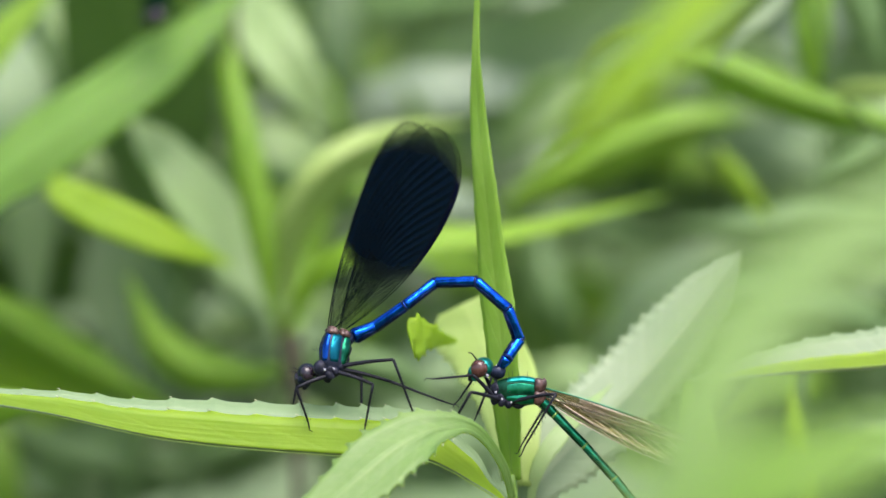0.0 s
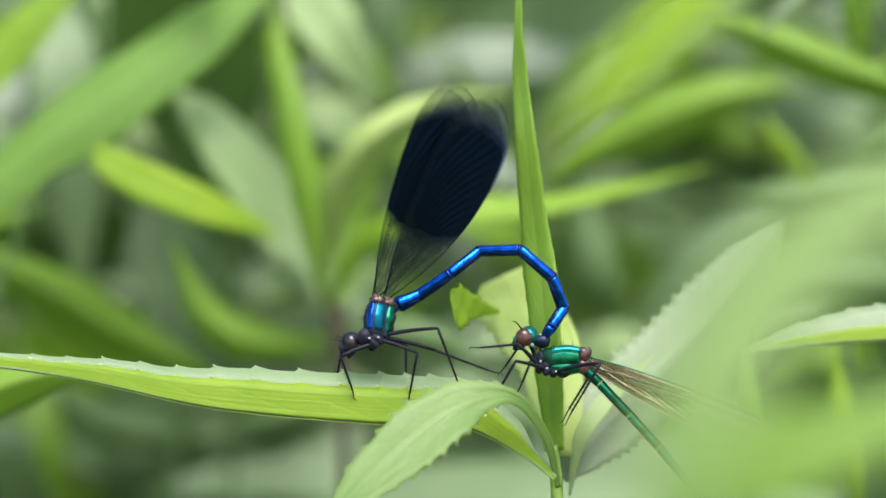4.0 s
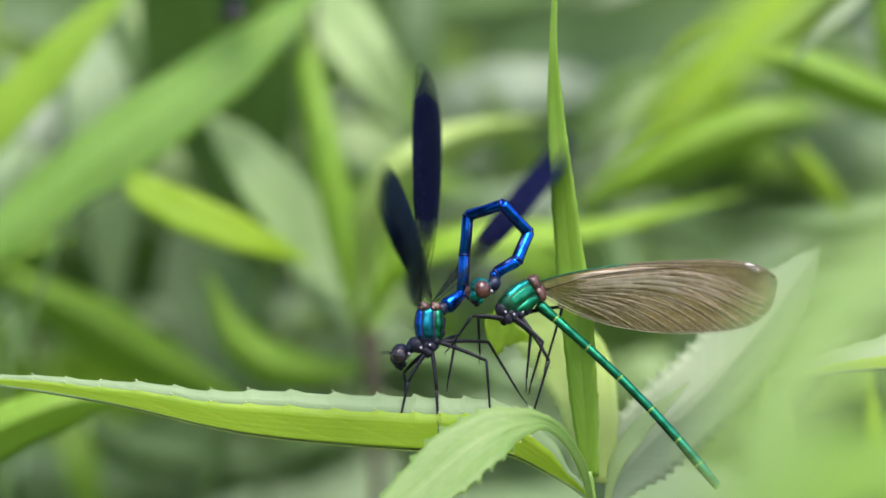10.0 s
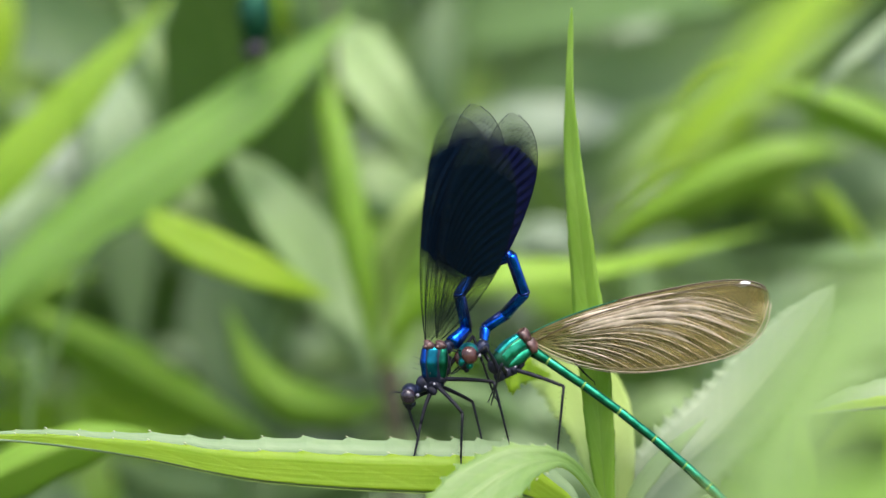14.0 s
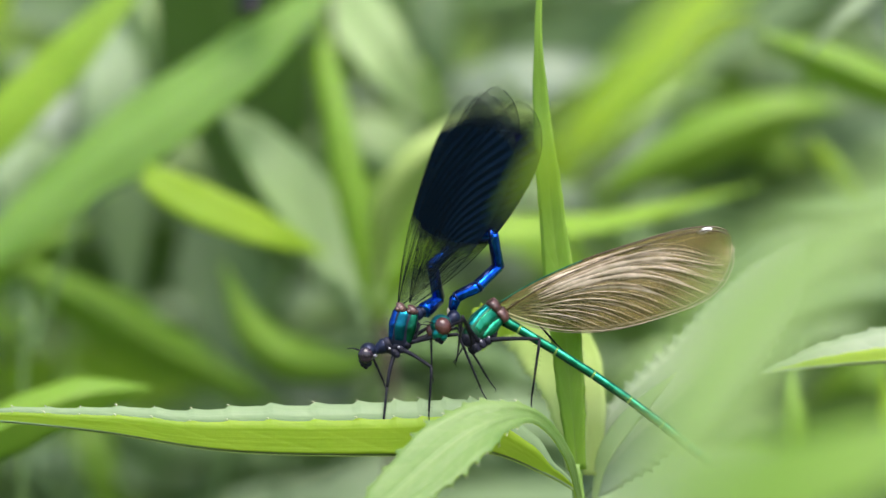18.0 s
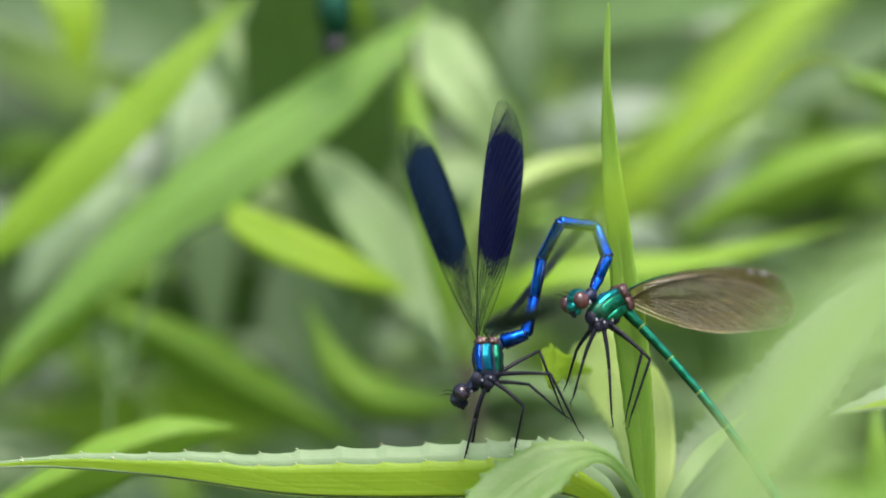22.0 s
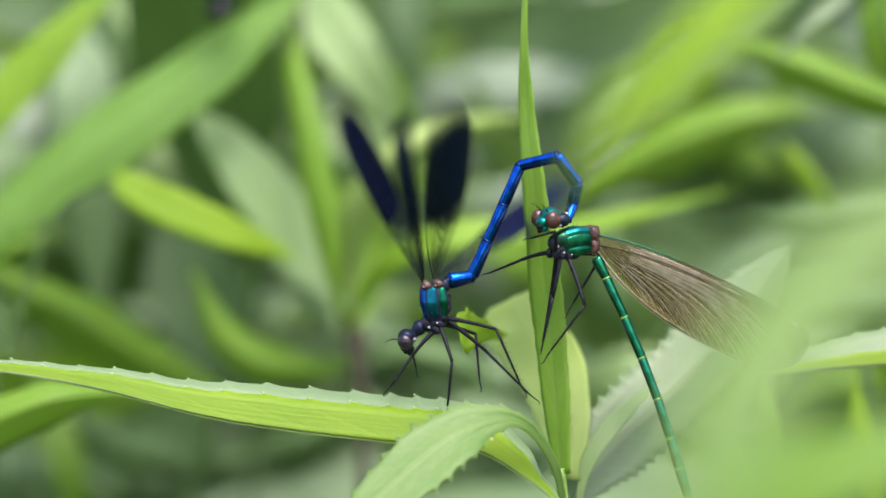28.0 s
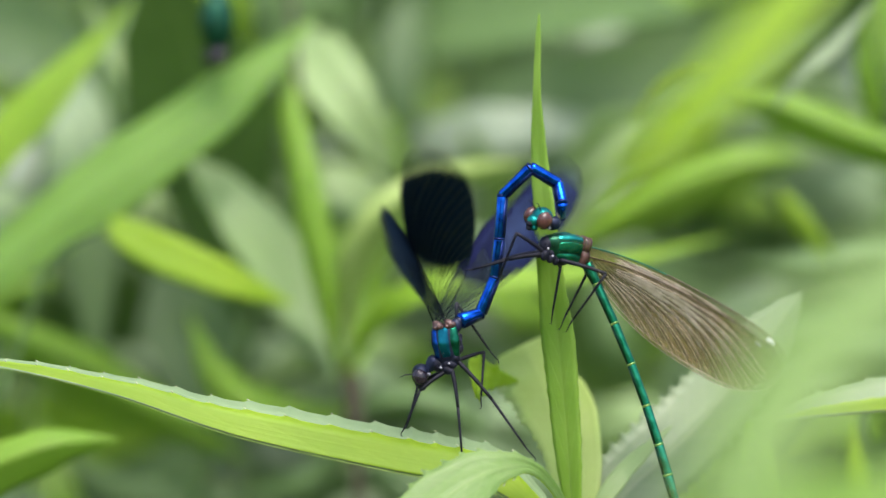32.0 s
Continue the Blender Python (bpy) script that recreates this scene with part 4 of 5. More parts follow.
def damselfly(label, wing_size, mats, segs, radius, name, near_mat=None, big=1.08, slant=38):
    """Thorax, head, jointed abdomen, four wings and six jointed legs; the thing's own x runs from neck to tail, z to the back."""
    thorax_skin, panels, skin, side, ring, eye, film_mat, vein_mat, costa_mat = mats
    top = tagged(new(name), label, "insect", group="mating damselflies")
    b = {}
    thorax = part("thorax", mesh_of("thorax", *slanted(loft(TORSO, 24, 0.6), slant), thorax_skin), top)
    part("waist", mesh_of("waist", *joined(ball((80, 0, 3), (15, 11, 12)), ball((90, 0, 1), (9, 9, 9))), thorax_skin), thorax)
    for y in (-1, 1):
        for (low, high), m in zip(((22, 80), (-9, 18), (-66, -13)), panels):
            part("side_panel", mesh_of("side_panel", *slanted(panel(y, low, high), slant), m), thorax)
        for z in (11, -10):
            part("wing_joint", mesh_of("wing_joint", *slanted(joint_plate(y, z, 3 * big - 2.24), slant), JOINT), thorax)
            # small pale patches stand in for light caught in the dents
            part("joint_highlight", mesh_of("joint_highlight", *slanted(joined(ball((32, y * 19.4, z - 2), (4.2, 1.2, 3.6), 8, 5), ball((29, y * 19.2, z + 5), (2, 1.2, 2.4), 8, 5)), slant), JOINT_GLINT), thorax)
        for x, z in ((3, -12), (17, -21), (34, -22), (26, -14)):
            part("pale_spot", mesh_of("pale_spot", *ball((x, y * 15, z), (2.3, 2.2, 2.6), 8, 5), SPOT), thorax)
    part("thorax_underside", mesh_of("thorax_underside", *loft([(2, -12, 9, 8), (16, -17, 13, 9), (34, -19, 14, 10), (52, -18, 13, 9), (72, -8, 11, 8)], 12), CHARCOAL), thorax)
    for i in range(24):
        ang = i * 2.4
        x = 16 + 3.3 * i % 50
        p0 = Vector((x, 18 * math.cos(ang), 2 + 24 * math.sin(ang))) * SQ
        p1 = Vector((x - 4, 28 * math.cos(ang), 2 + 38 * math.sin(ang))) * SQ
        if i < 12:
            part("bristle", mesh_of("bristle", *tube([p0, p1], [0.5 * SQ, 0.2 * SQ], 3), HAIR), thorax)
    part("chest", mesh_of("chest", *joined(ball((6, 0, -6), (14, 14, 15)), ball((16, 0, -16), (15, 16, 13)), ball((30, 0, -20), (16, 17, 12)), ball((46, 0, -20), (13, 14, 11))), CHARCOAL), thorax)
    for k in range(3):
        for y in (-1, 1):
            part("hip", mesh_of("hip", *ball((5 + 13 * k, y * 10, -25), (7.5, 7, 10), 10, 7), CHARCOAL), thorax)

    def knob(c, r):
        return ball([big * x for x in c], [big * x for x in r])

    head = part("head", mesh_of("head", *joined(knob((2, 0, 5), (15, 19, 15)), knob((-10, 0, -5), (9, 11, 9)), knob((-6, 0, -13), (7, 9, 6))), side), top)
    for y in (-1, 1):
        part("eye", mesh_of("eye", *knob((-4, y * 19, 1), (12.5, 9.5, 13.5)), eye), head)
        part("antenna", mesh_of("antenna", *tube([Vector((-10, y * 8, 12)) * SQ * big, Vector((-20, y * 11, 20)) * SQ * big, Vector((-31, y * 14, 24)) * SQ], [1.2 * SQ, 0.8 * SQ, 0.3 * SQ], 4), BLACK), head)
        part("pale_spot", mesh_of("pale_spot", *knob((10, y * 16, -6), (3, 3, 3)), SPOT), head)
    part("neck", mesh_of("neck", *loft([(4, 1, 6, 6), (10, 1, 9, 9), (16, 2, 7, 8), (22, 3, 10, 11), (30, 4, 13, 14), (38, 5, 10, 11), (42, 5, 5, 6)], 12), DARK_BODY), head)
    part("mouth", mesh_of("mouth", *joined(knob((-14, 0, -11), (5, 7, 5)), knob((-12, 0, -17), (4, 5, 4))), BLACK), head)
    b["head"] = head
    b["abdomen"] = []
    for i, ln in enumerate(segs):
        r0, r1 = radius[i], radius[i + 1]
        body = [(-2, 0, r0 * 0.86, r0 * 0.86), (3, 0, r0, r0), (ln * 0.5, 0, (r0 + r1) / 2 * 0.94, (r0 + r1) / 2 * 0.94), (ln - 4, 0, r1, r1), (ln + 2, 0, r1 * 0.9, r1 * 0.9)]
        seg = part("abdomen_segment", mesh_of("abdomen_segment", *loft(body, 14), skin), top)
        collar = [(ln - 2.5, 0, r1 * 1.03, r1 * 1.03), (ln + 1.5, 0, r1 * 1.03, r1 * 1.03)]
        part("joint_ring", mesh_of("joint_ring", *loft(collar, 14), ring), seg)
        # darker lower half: shade beneath the abdomen, put into the colour
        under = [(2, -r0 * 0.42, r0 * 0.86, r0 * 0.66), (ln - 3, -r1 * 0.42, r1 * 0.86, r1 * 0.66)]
        part("shade_dark_underside", mesh_of("shade_dark_underside", *loft(under, 10), BLUE_DARK if skin is BLUE else GREEN_DARK), seg)
        b["abdomen"].append(seg)
    film, pieces = wing_meshes("wing", *wing_size, film_mat, vein_mat, costa_mat, film_mat is MALE_FILM)
    b["wings"] = []
    for i in range(4):
        w = part("wing", film, top)
        # the two near wings, fore and hind, take the outer-side tint
        if near_mat and i < 2:
            w.data = film.copy()
            w.data.materials[0] = near_mat
        for nm, me in pieces:
            ob = part(nm, me, w)
            if nm == "leading_edge" and i % 2 and film_mat is FEMALE_FILM:
                ob.data = me.copy()
                ob.data.materials[0] = VEIN_BROWN
            if nm.endswith(("network", "folds")):
                tagged(ob, kind="stuff")
        if film_mat is FEMALE_FILM and i % 2 == 0:
            pts = [Vector((wing_size[0] * (0.895 + 0.01 * k), 0.27 * wing_size[1] * (0.80 - 0.03 * k) - 6, 0)) * SQ for k in range(5)]
            part("white_wing_spot", mesh_of("white_wing_spot", *tube(pts, [2 * SQ, 3.6 * SQ, 4 * SQ, 3.6 * SQ, 2 * SQ], 6, (0, 0, 1)), WHITE_MARK), w, "small white spot near the wing tip")
        b["wings"].append(w)
    b["legs"] = []
    for k in range(3):
        thigh, shin = blade_of("femur", LEGS[k][0], 4.4, 2.9, BLACK, 2.0), tibia_mesh(LEGS[k][1])
        for y in (-1, 1):
            b["legs"].append((part("femur", thigh, top), part("tibia", shin, top), LEGS[k], Vector((4 + 13 * k, y * 7, -24))))
    b["top"], b["segs"] = top, segs
    return b


# far wings violet, near wings teal: iridescence painted as two base colours
MALE_FILM = wing_material("blue_banded_membrane", (0.035, 0.05, 0.035), 0.14, (0.005, 0.005, 0.03), 1.0, 0.33, 0.94, 430 * SQ, 0.38, 0.2, 0.14)
MALE_NEAR_FILM = wing_material("blue_black_sheen_membrane", (0.035, 0.05, 0.035), 0.14, (0.003, 0.009, 0.021), 1.0, 0.33, 0.94, 430 * SQ, 0.37, 0.26, 0.14)
FEMALE_FILM = wing_material("bronze_membrane", (0.11, 0.1, 0.016), 0.34, (0.125, 0.1, 0.022), 0.46, 0.3, 1.6, 430 * SQ, 0.32, banded=False)
MALE = damselfly("metallic blue damselfly with dark-banded wings, clasping its mate", (432, 124), (DARK_BODY, (DEEP_BLUE, DEEP_TEAL, DEEP_GREEN), BLUE, DARK_BODY, BLUE_DARK, EYE_DARK, MALE_FILM, VEIN_DARK, VEIN_DARK),
                 (43, 69, 70, 76, 74, 60, 42, 36), (14.5, 11.5, 10.3, 10.2, 10.2, 10.6, 11.2, 10.5, 7), "male_damselfly", MALE_NEAR_FILM)
FEMALE = damselfly("metallic green damselfly with bronze wings, held by its mate", (430, 134), (GREEN_DARK, (GREEN_BLUE, GREEN, GREEN), GREEN, GREEN_BLUE, RING_PALE, EYE_BROWN, FEMALE_FILM, VEIN_GLINT_TAN, VEIN_GREEN),
                   (40, 76, 78, 78, 72, 56, 52), (11, 8.5, 8, 8, 8, 8.5, 9.5, 8), "female_damselfly", big=1.2, slant=12)
part("cream_clasp", mesh_of("cream_clasp", *ball((28, 0, -5), (9, 7, 5)), PALE_MARK), MALE["abdomen"][7])


def resting_damselfly():
    """A dark blue-green one at rest among the leaves behind, head down."""
    top = tagged(new("resting_damselfly"), "dark blue-green damselfly at rest on a leaf behind, out of focus", "insect")
    top.matrix_world = Matrix.Translation(spot(276, 20, 96)) @ pose(0, 0, 0, 0, -84, 25) @ Matrix.Scale(1.5, 4)
    part("thorax", mesh_of("thorax", *loft([(0, 0, 8, 10), (12, 1, 17, 22), (40, 4, 20, 27), (70, 6, 16, 20), (84, 4, 8, 10)], 12), GREEN_DARK), top)
    part("head", mesh_of("head", *joined(ball((-10, 0, 0), (13, 22, 14)), ball((-8, -18, 2), (11, 9, 12)), ball((-8, 18, 2), (11, 9, 12))), EYE_DARK), top)
    part("abdomen", mesh_of("abdomen", *loft([(82, 4, 10, 10), (180, 2, 8, 8), (300, -6, 8, 8), (420, -18, 9, 9), (440, -20, 4, 4)], 10), GREEN_DARK), top)
    film, pieces = wing_meshes("wing", 400, 112, MALE_FILM, VEIN_DARK, BLUE_DARK)
    for y in (-1, 1):
        for lift in (4, 10):
            w = part("wing", film, top)
            w.matrix_basis = Matrix.Translation(Vector((64 + lift, y * 6, 24)) * SQ) @ pose(0, 0, 0, 90 + y * 4, -8 - lift, 0)
            for nm, me in pieces:
                part(nm, me, w)


resting_damselfly()


# ---- what moves ----
MALE_POSES, FEMALE_POSES = [], []


def male(t, head, neck, rear, abdomen, wings, feet, closed, beat):
    MALE_POSES.append((t, np.array([*head, *neck, *rear, *abdomen, *wings, *feet, closed, beat], float)))


def female(t, head, neck, rear, tail, tip, wing, feet):
    FEMALE_POSES.append((t, np.array([*head, *neck, *rear, *tail, *tip, *wing, *feet], float)))


def between(table, t):
    """The pose at t, eased between the two set down round it."""
    for (a, x), (b, y) in zip(table, table[1:]):
        if t <= b:
            f = (t - a) / (b - a)
            f = f * f * (3 - 2 * f)
            return x + (y - x) * f
    return table[-1][1]


def axes(origin, x, z):
    x = x.normalized()
    y = z.cross(x).normalized()
    z = x.cross(y)
    m = Matrix((x, y, z)).transposed().to_4x4()
    m.translation = origin
    return m


def body_frame(neck, rear, length=92):
    n, r = spot(*neck), spot(*rear)
    e = (r - n).normalized()
    z = Vector((-e.z, 0, e.x))
    share = max(0.84, min(1.0, (r - n).length / (length * SQ)))
    e = e * share + Vector((0, math.sqrt(1 - share * share), 0))
    return axes(r - e * length * SQ, e, z)


def chain(points, lengths):
    """Poses of links between points of the plan; a link seen short leans in depth."""
    out, y, path = [], 0.0, [Vector(q) for q in points]
    marks = [0.0]
    for a, b in zip(path, path[1:]):
        marks.append(marks[-1] + (b - a).length)

    def along(s):
        for i in range(len(path) - 1):
            if s <= marks[i + 1] or i == len(path) - 2:
                return path[i] + (path[i + 1] - path[i]) * ((s - marks[i]) / max(1e-6, marks[i + 1] - marks[i]))

    points, s = [path[0]], 0.0
    for i, ln in enumerate(lengths):
        s = min(marks[i + 1], s + ln)
        points.append(along(s))
    for i, ln in enumerate(lengths):
        a, b = Vector(points[i]), Vector(points[i + 1])
        d = (b - a).length
        lean = math.sqrt(max(0.0, ln * ln - d * d))
        sign = -1 if y > 0 else 1
        o = spot(*a) + Vector((0, y * SQ, 0))
        x = spot(*b) - spot(*a) + Vector((0, sign * lean * SQ, 0))
        e = x.normalized()
        out.append(axes(o, x, Vector((-e.z, 0, e.x)) if abs(e.y) < 0.98 else Vector((0, 0, 1))))
        y += sign * lean
    return out


def wing_pose(root, tip, share, sign, length=430):
    """A wing from its root towards a tip in the plan; share: how much of its breadth faces the viewer; sign: it leans nearer (-1) or away (1)."""
    flat = spot(*tip) - root
    flat.y = 0
    d = min(flat.length / SQ, length * 0.999)
    lean = math.sqrt(length ** 2 - d ** 2)
    t = flat.normalized()
    x = (t * d + Vector((0, sign * lean, 0))).normalized()
    c = Vector((t.z, 0, -t.x))
    up = x.cross(c)
    turn = math.acos(max(-1, min(1, share)))
    chord = c * math.cos(turn) + up * math.sin(turn) * -sign
    return axes(root, x, x.cross(-chord))


def leg_poses(hip, foot, lengths, hint):
    a, b = lengths[0] * SQ, lengths[1] * SQ
    way = foot - hip
    d = max(abs(a - b) * 1.05, min(way.length, (a + b) * 0.998))
    way = way.normalized()
    foot = hip + way * d
    k = (a * a - b * b + d * d) / (2 * d)
    h = math.sqrt(max(0.0, a * a - k * k))
    side = (hint - way * hint.dot(way)).normalized()
    knee = hip + way * k + side * h
    return axes(hip, knee - hip, side), axes(knee, foot - knee, side)


HINTS = ((-0.7, 0.8), (0.35, 1.0), (0.9, 0.9))


def legs_of(body, frame_now, feet, spread):
    out = []
    for i, (_, _, lengths, hip) in enumerate(body["legs"]):
        side = -1 if i % 2 == 0 else 1
        hx, hz = HINTS[i // 2]
        foot = spot(feet[2 * i], feet[2 * i + 1], side * spread)
        out.append(leg_poses(frame_now @ (hip * SQ), foot, lengths, Vector((hx, side * 0.45, hz))))
    return out


def key_insect(body, times, solve, wing_times, wing_solve):
    tops = {t: solve(t) for t in times}
    walk(body["top"], [(t, tops[t][0]) for t in times])
    back = {t: tops[t][0].inverted() for t in times}
    walk(body["head"], [(t, back[t] @ tops[t][1]) for t in times])
    for i, seg in enumerate(body["abdomen"]):
        walk(seg, [(t, back[t] @ tops[t][2][i]) for t in times])
    for i, (thigh, shin, _, _) in enumerate(body["legs"]):
        walk(thigh, [(t, back[t] @ tops[t][3][i][0]) for t in times])
        walk(shin, [(t, back[t] @ tops[t][3][i][1]) for t in times])
    for i, w in enumerate(body["wings"]):
        rows = []
        for t in wing_times:
            base, poses = wing_solve(t)
            rows.append((t, base.inverted() @ poses[i]))
        walk(w, rows)


def solve_male(t):
    p = between(MALE_POSES, t)
    top = body_frame(p[2:4], p[4:6])
    n = Vector((top[0][2], top[1][2], top[2][2]))
    e = Vector((top[0][0], top[1][0], top[2][0]))
    head = axes(spot(p[0], p[1]), (e * 0.8 - n * 0.25), n)
    segs = chain([p[4:6]] + [p[6 + 2 * i:8 + 2 * i] for i in range(8)], MALE["segs"])
    return top, head, segs, legs_of(MALE, top, p[34:46], 2.5)


def beat_at(t, p):
    """How strongly the wings beat, and the phase of the stroke."""
    lively = 8.0 <= t <= 12.2 or t >= 19.8
    f = t - math.floor(t)
    return p[47] + (0.8 * math.sin(math.pi * f) ** 2 if lively else 0.0), math.sin(2 * math.pi * 5 * t)


ROOTS = ((65, -9, 36), (80, -8, 23), (65, 9, 36), (80, 8, 23))
FEMALE_ROOTS = ((82, -9, 17), (87, -8, 0), (82, 9, 17), (87, 8, 0))
STROKE = ((-60, 70), (40, 90), (-50, 60), (50, 70))


def solve_male_wings(t):
    p = between(MALE_POSES, t)
    top = body_frame(p[2:4], p[4:6])
    amp, ph = beat_at(t, p)
    out = []
    for i in range(4):
        x, y, w = p[22 + 3 * i:25 + 3 * i]
        dx, dy = STROKE[i]
        near = -1 if i < 2 else 1
        sign = near if p[46] < 0.5 else -1
        out.append(wing_pose(top @ (Vector(ROOTS[i]) * SQ), (x + dx * amp * ph, y + dy * amp * ph), w, sign))
    return top, out


def solve_female(t):
    p = between(FEMALE_POSES, t)
    top = body_frame(p[2:4], p[4:6], 84)
    n = Vector((top[0][2], top[1][2], top[2][2]))
    e = Vector((top[0][0], top[1][0], top[2][0]))
    drop = top @ Matrix.Translation(Vector((0, 0, -14)) * SQ)
    head = axes(spot(p[0], p[1]) + Vector((0, drop[1][3], 0)), e, n)
    a, b = Vector(p[6:8]), Vector(p[8:10])
    way = (b - a).normalized()
    a = a - way * 16
    side = Vector((way.y, -way.x))
    pts, done, total = [a], 0, sum(FEMALE["segs"])
    for ln in FEMALE["segs"]:
        done += ln
        s = done / total
        pts.append(a + way * done + side * (12 * math.sin(math.pi * s)))
    return drop, head, chain(pts, [ln * 1.001 for ln in FEMALE["segs"]]), legs_of(FEMALE, drop, p[13:25], 3.0)


def solve_female_wings(t):
    p = between(FEMALE_POSES, t)
    top = body_frame(p[2:4], p[4:6], 84)
    drop = top @ Matrix.Translation(Vector((0, 0, -14)) * SQ)
    x, y, w = p[10:13]
    out = []
    for i in range(4):
        hind, far = i % 2, i > 1
        root = drop @ (Vector(FEMALE_ROOTS[i]) * SQ)
        ph = 6 * math.sin(t * 9 + i) if t > 8 and not 12.5 < t < 18.5 else 0
        out.append(wing_pose(root, (x - 4 * hind, y + 6 * hind + 3 * far + ph), w - 0.03 * hind, 1 if far else -1, 430))
    return drop, out


def sway(rows, foot, height):
    """Poses of a plant that leans about its foot so that it shifts by so many squares at that height."""
    return [(t, Matrix.Translation(foot) @ pose(0, 0, 0, 0, math.degrees(x * SQ / height), 0)) for t, x in rows]


def motions():
    leaning = [(0, 0), (2, -2), (6, -8), (6.5, -6), (8, -8), (8.5, -14), (9, -31), (9.5, -6), (10, -2), (11, -3), (12, -20), (13, -11), (14, -10), (15, -12), (15.5, -14), (17.5, -36), (18, -55), (18.5, -87), (19, -130), (19.5, -95), (20, -100), (20.5, -124), (21, -128), (21.5, -115), (22, -83), (22.5, -45), (23, -37), (23.5, -46), (24, -55), (24.5, -43), (25, -33), (25.5, -41), (27.5, -30), (28, -29), (28.5, -25), (29, -4), (29.5, -11), (30, -21), (30.5, -17), (31, -5), (31.5, 0), (32, 0)]
    for ob in (PERCH, *SWAYING):
        walk(ob, sway(leaning, ob.location.copy(), EYE_Z))
    hinge = spot(905, 900)
    landing = [(0, 0), (6, -6), (8, -16), (8.5, 22), (9, 22), (10, -4), (11, 4), (12, -3), (13, 0), (14, 12), (15, 5), (18, 32), (19, 58), (20, 52), (21, 41), (22, 37), (23, 12), (24, -3), (25, -3), (28, -24), (29, -16), (30, -36), (31, -42), (32, -70)]
    rib, rolls = spot(400, 800, -3), [(0, 0), (8, 2), (9, 16), (12, 10), (15, 10), (18, 16), (22, 18), (25, 8), (28, -6), (32, -10)]
    walk(LANDING, [(t, Matrix.Translation(hinge) @ pose(0, 0, 0, 0, math.degrees(-y / 560), 0) @ Matrix.Translation(rib - hinge) @ pose(0, 0, 0, float(np.interp(t, *zip(*rolls))), 0, 0) @ Matrix.Translation(-rib)) for t, y in landing])
    front = [(0, 0), (3, -50), (6, -65), (7, -60), (8, -55), (9, -15), (10, 0), (11, -20), (12, -45), (13, -25), (14, -30), (15, -75), (17, -110), (18, -155), (18.5, -220), (19, -310), (20, -290), (21, -195), (22, -200), (23, -118), (24, -110), (25, -80), (28, -50), (29, -60), (30, -35), (31, -45), (32, -10)]
    stand = FRONT_C.location.copy()
    walk(FRONT_C, [(t, Matrix.Translation(stand + Vector((1.33 * x, 0, 0.46 * x)) * SQ * 0.73)) for t, x in front])
    walk(FRONT_A, sway([(t, 0.6 * x) for t, x in front], FRONT_A.location.copy(), EYE_Z))
    walk(FRONT_B, sway([(t, 0.3 * x) for t, x in front], FRONT_B.location.copy(), EYE_Z))
    male(0, (543, 665), (562, 650), (626, 595),
         (664, 578, 718, 540, 770, 500, 843, 498, 899, 547, 919, 602, 897.55, 633.9, 880, 660),
         (720, 222, 0.85, 760, 226, 0.95, 728, 220, 0.9, 772, 232, 0.95),
         (550, 760, 515, 735, 643, 772, 640, 765, 740, 754, 815, 722), 1, 0)
    male(1, (543, 665), (562, 650), (626, 595),
         (664, 578, 718, 540, 770, 500, 843, 498, 899, 547, 919, 602, 897.55, 633.9, 880, 660),
         (720, 222, 0.85, 760, 226, 0.95, 728, 220, 0.9, 772, 232, 0.95),
         (550, 760, 515, 735, 643, 772, 640, 765, 740, 754, 815, 722), 1, 0)
    male(2, (543, 662), (562, 647), (626, 592),
         (664, 575, 718, 537, 770, 497, 843, 495, 899, 544, 919, 599, 897.55, 630.9, 880, 657),
         (720, 219, 0.85, 760, 223, 0.95, 728, 217, 0.9, 772, 229, 0.95),
         (550, 757, 515, 732, 643, 769, 640, 762, 740, 751, 815, 719), 1, 0)
    male(2.35, (543, 662), (562, 647), (626, 592),
         (664, 575, 718, 537, 770, 497, 843, 495, 899, 544, 919, 599, 897.55, 630.9, 880, 657),
         (720, 219, 0.85, 760, 223, 0.95, 728, 217, 0.9, 772, 229, 0.95),
         (550, 757, 515, 732, 643, 769, 640, 762, 740, 751, 815, 719), 1, 0)
    male(3, (539, 665), (562, 655), (627, 597),
         (665, 582, 719, 542, 771, 504, 842, 505, 899, 549, 921, 605, 900.65, 634.7, 884, 659),
         (589, 342, 0.95, 764, 412, 0.95, 686, 162, 0.9, 814, 225, 0.75),
         (549, 764, 514, 735, 644, 772, 639, 767, 744, 750, 819, 722), 0, 0.05)
    male(3.6, (540, 663), (559, 648), (623, 593),
         (661, 576, 715, 538, 767, 498, 840, 496, 896, 545, 916, 600, 894.55, 631.9, 877, 658),
         (690, 215, 0.9, 770, 250, 0.9, 725, 190, 0.9, 795, 215, 0.85),
         (547, 758, 512, 733, 640, 770, 637, 763, 737, 752, 812, 720), 0, 0)
    male(4.4, (541, 661), (560, 646), (624, 591),
         (662, 574, 716, 536, 768, 496, 841, 494, 897, 543, 917, 598, 895.55, 629.9, 878, 656),
         (718, 218, 0.85, 758, 222, 0.95, 726, 216, 0.9, 770, 228, 0.95),
         (548, 756, 513, 731, 641, 768, 638, 761, 738, 750, 813, 718), 1, 0)
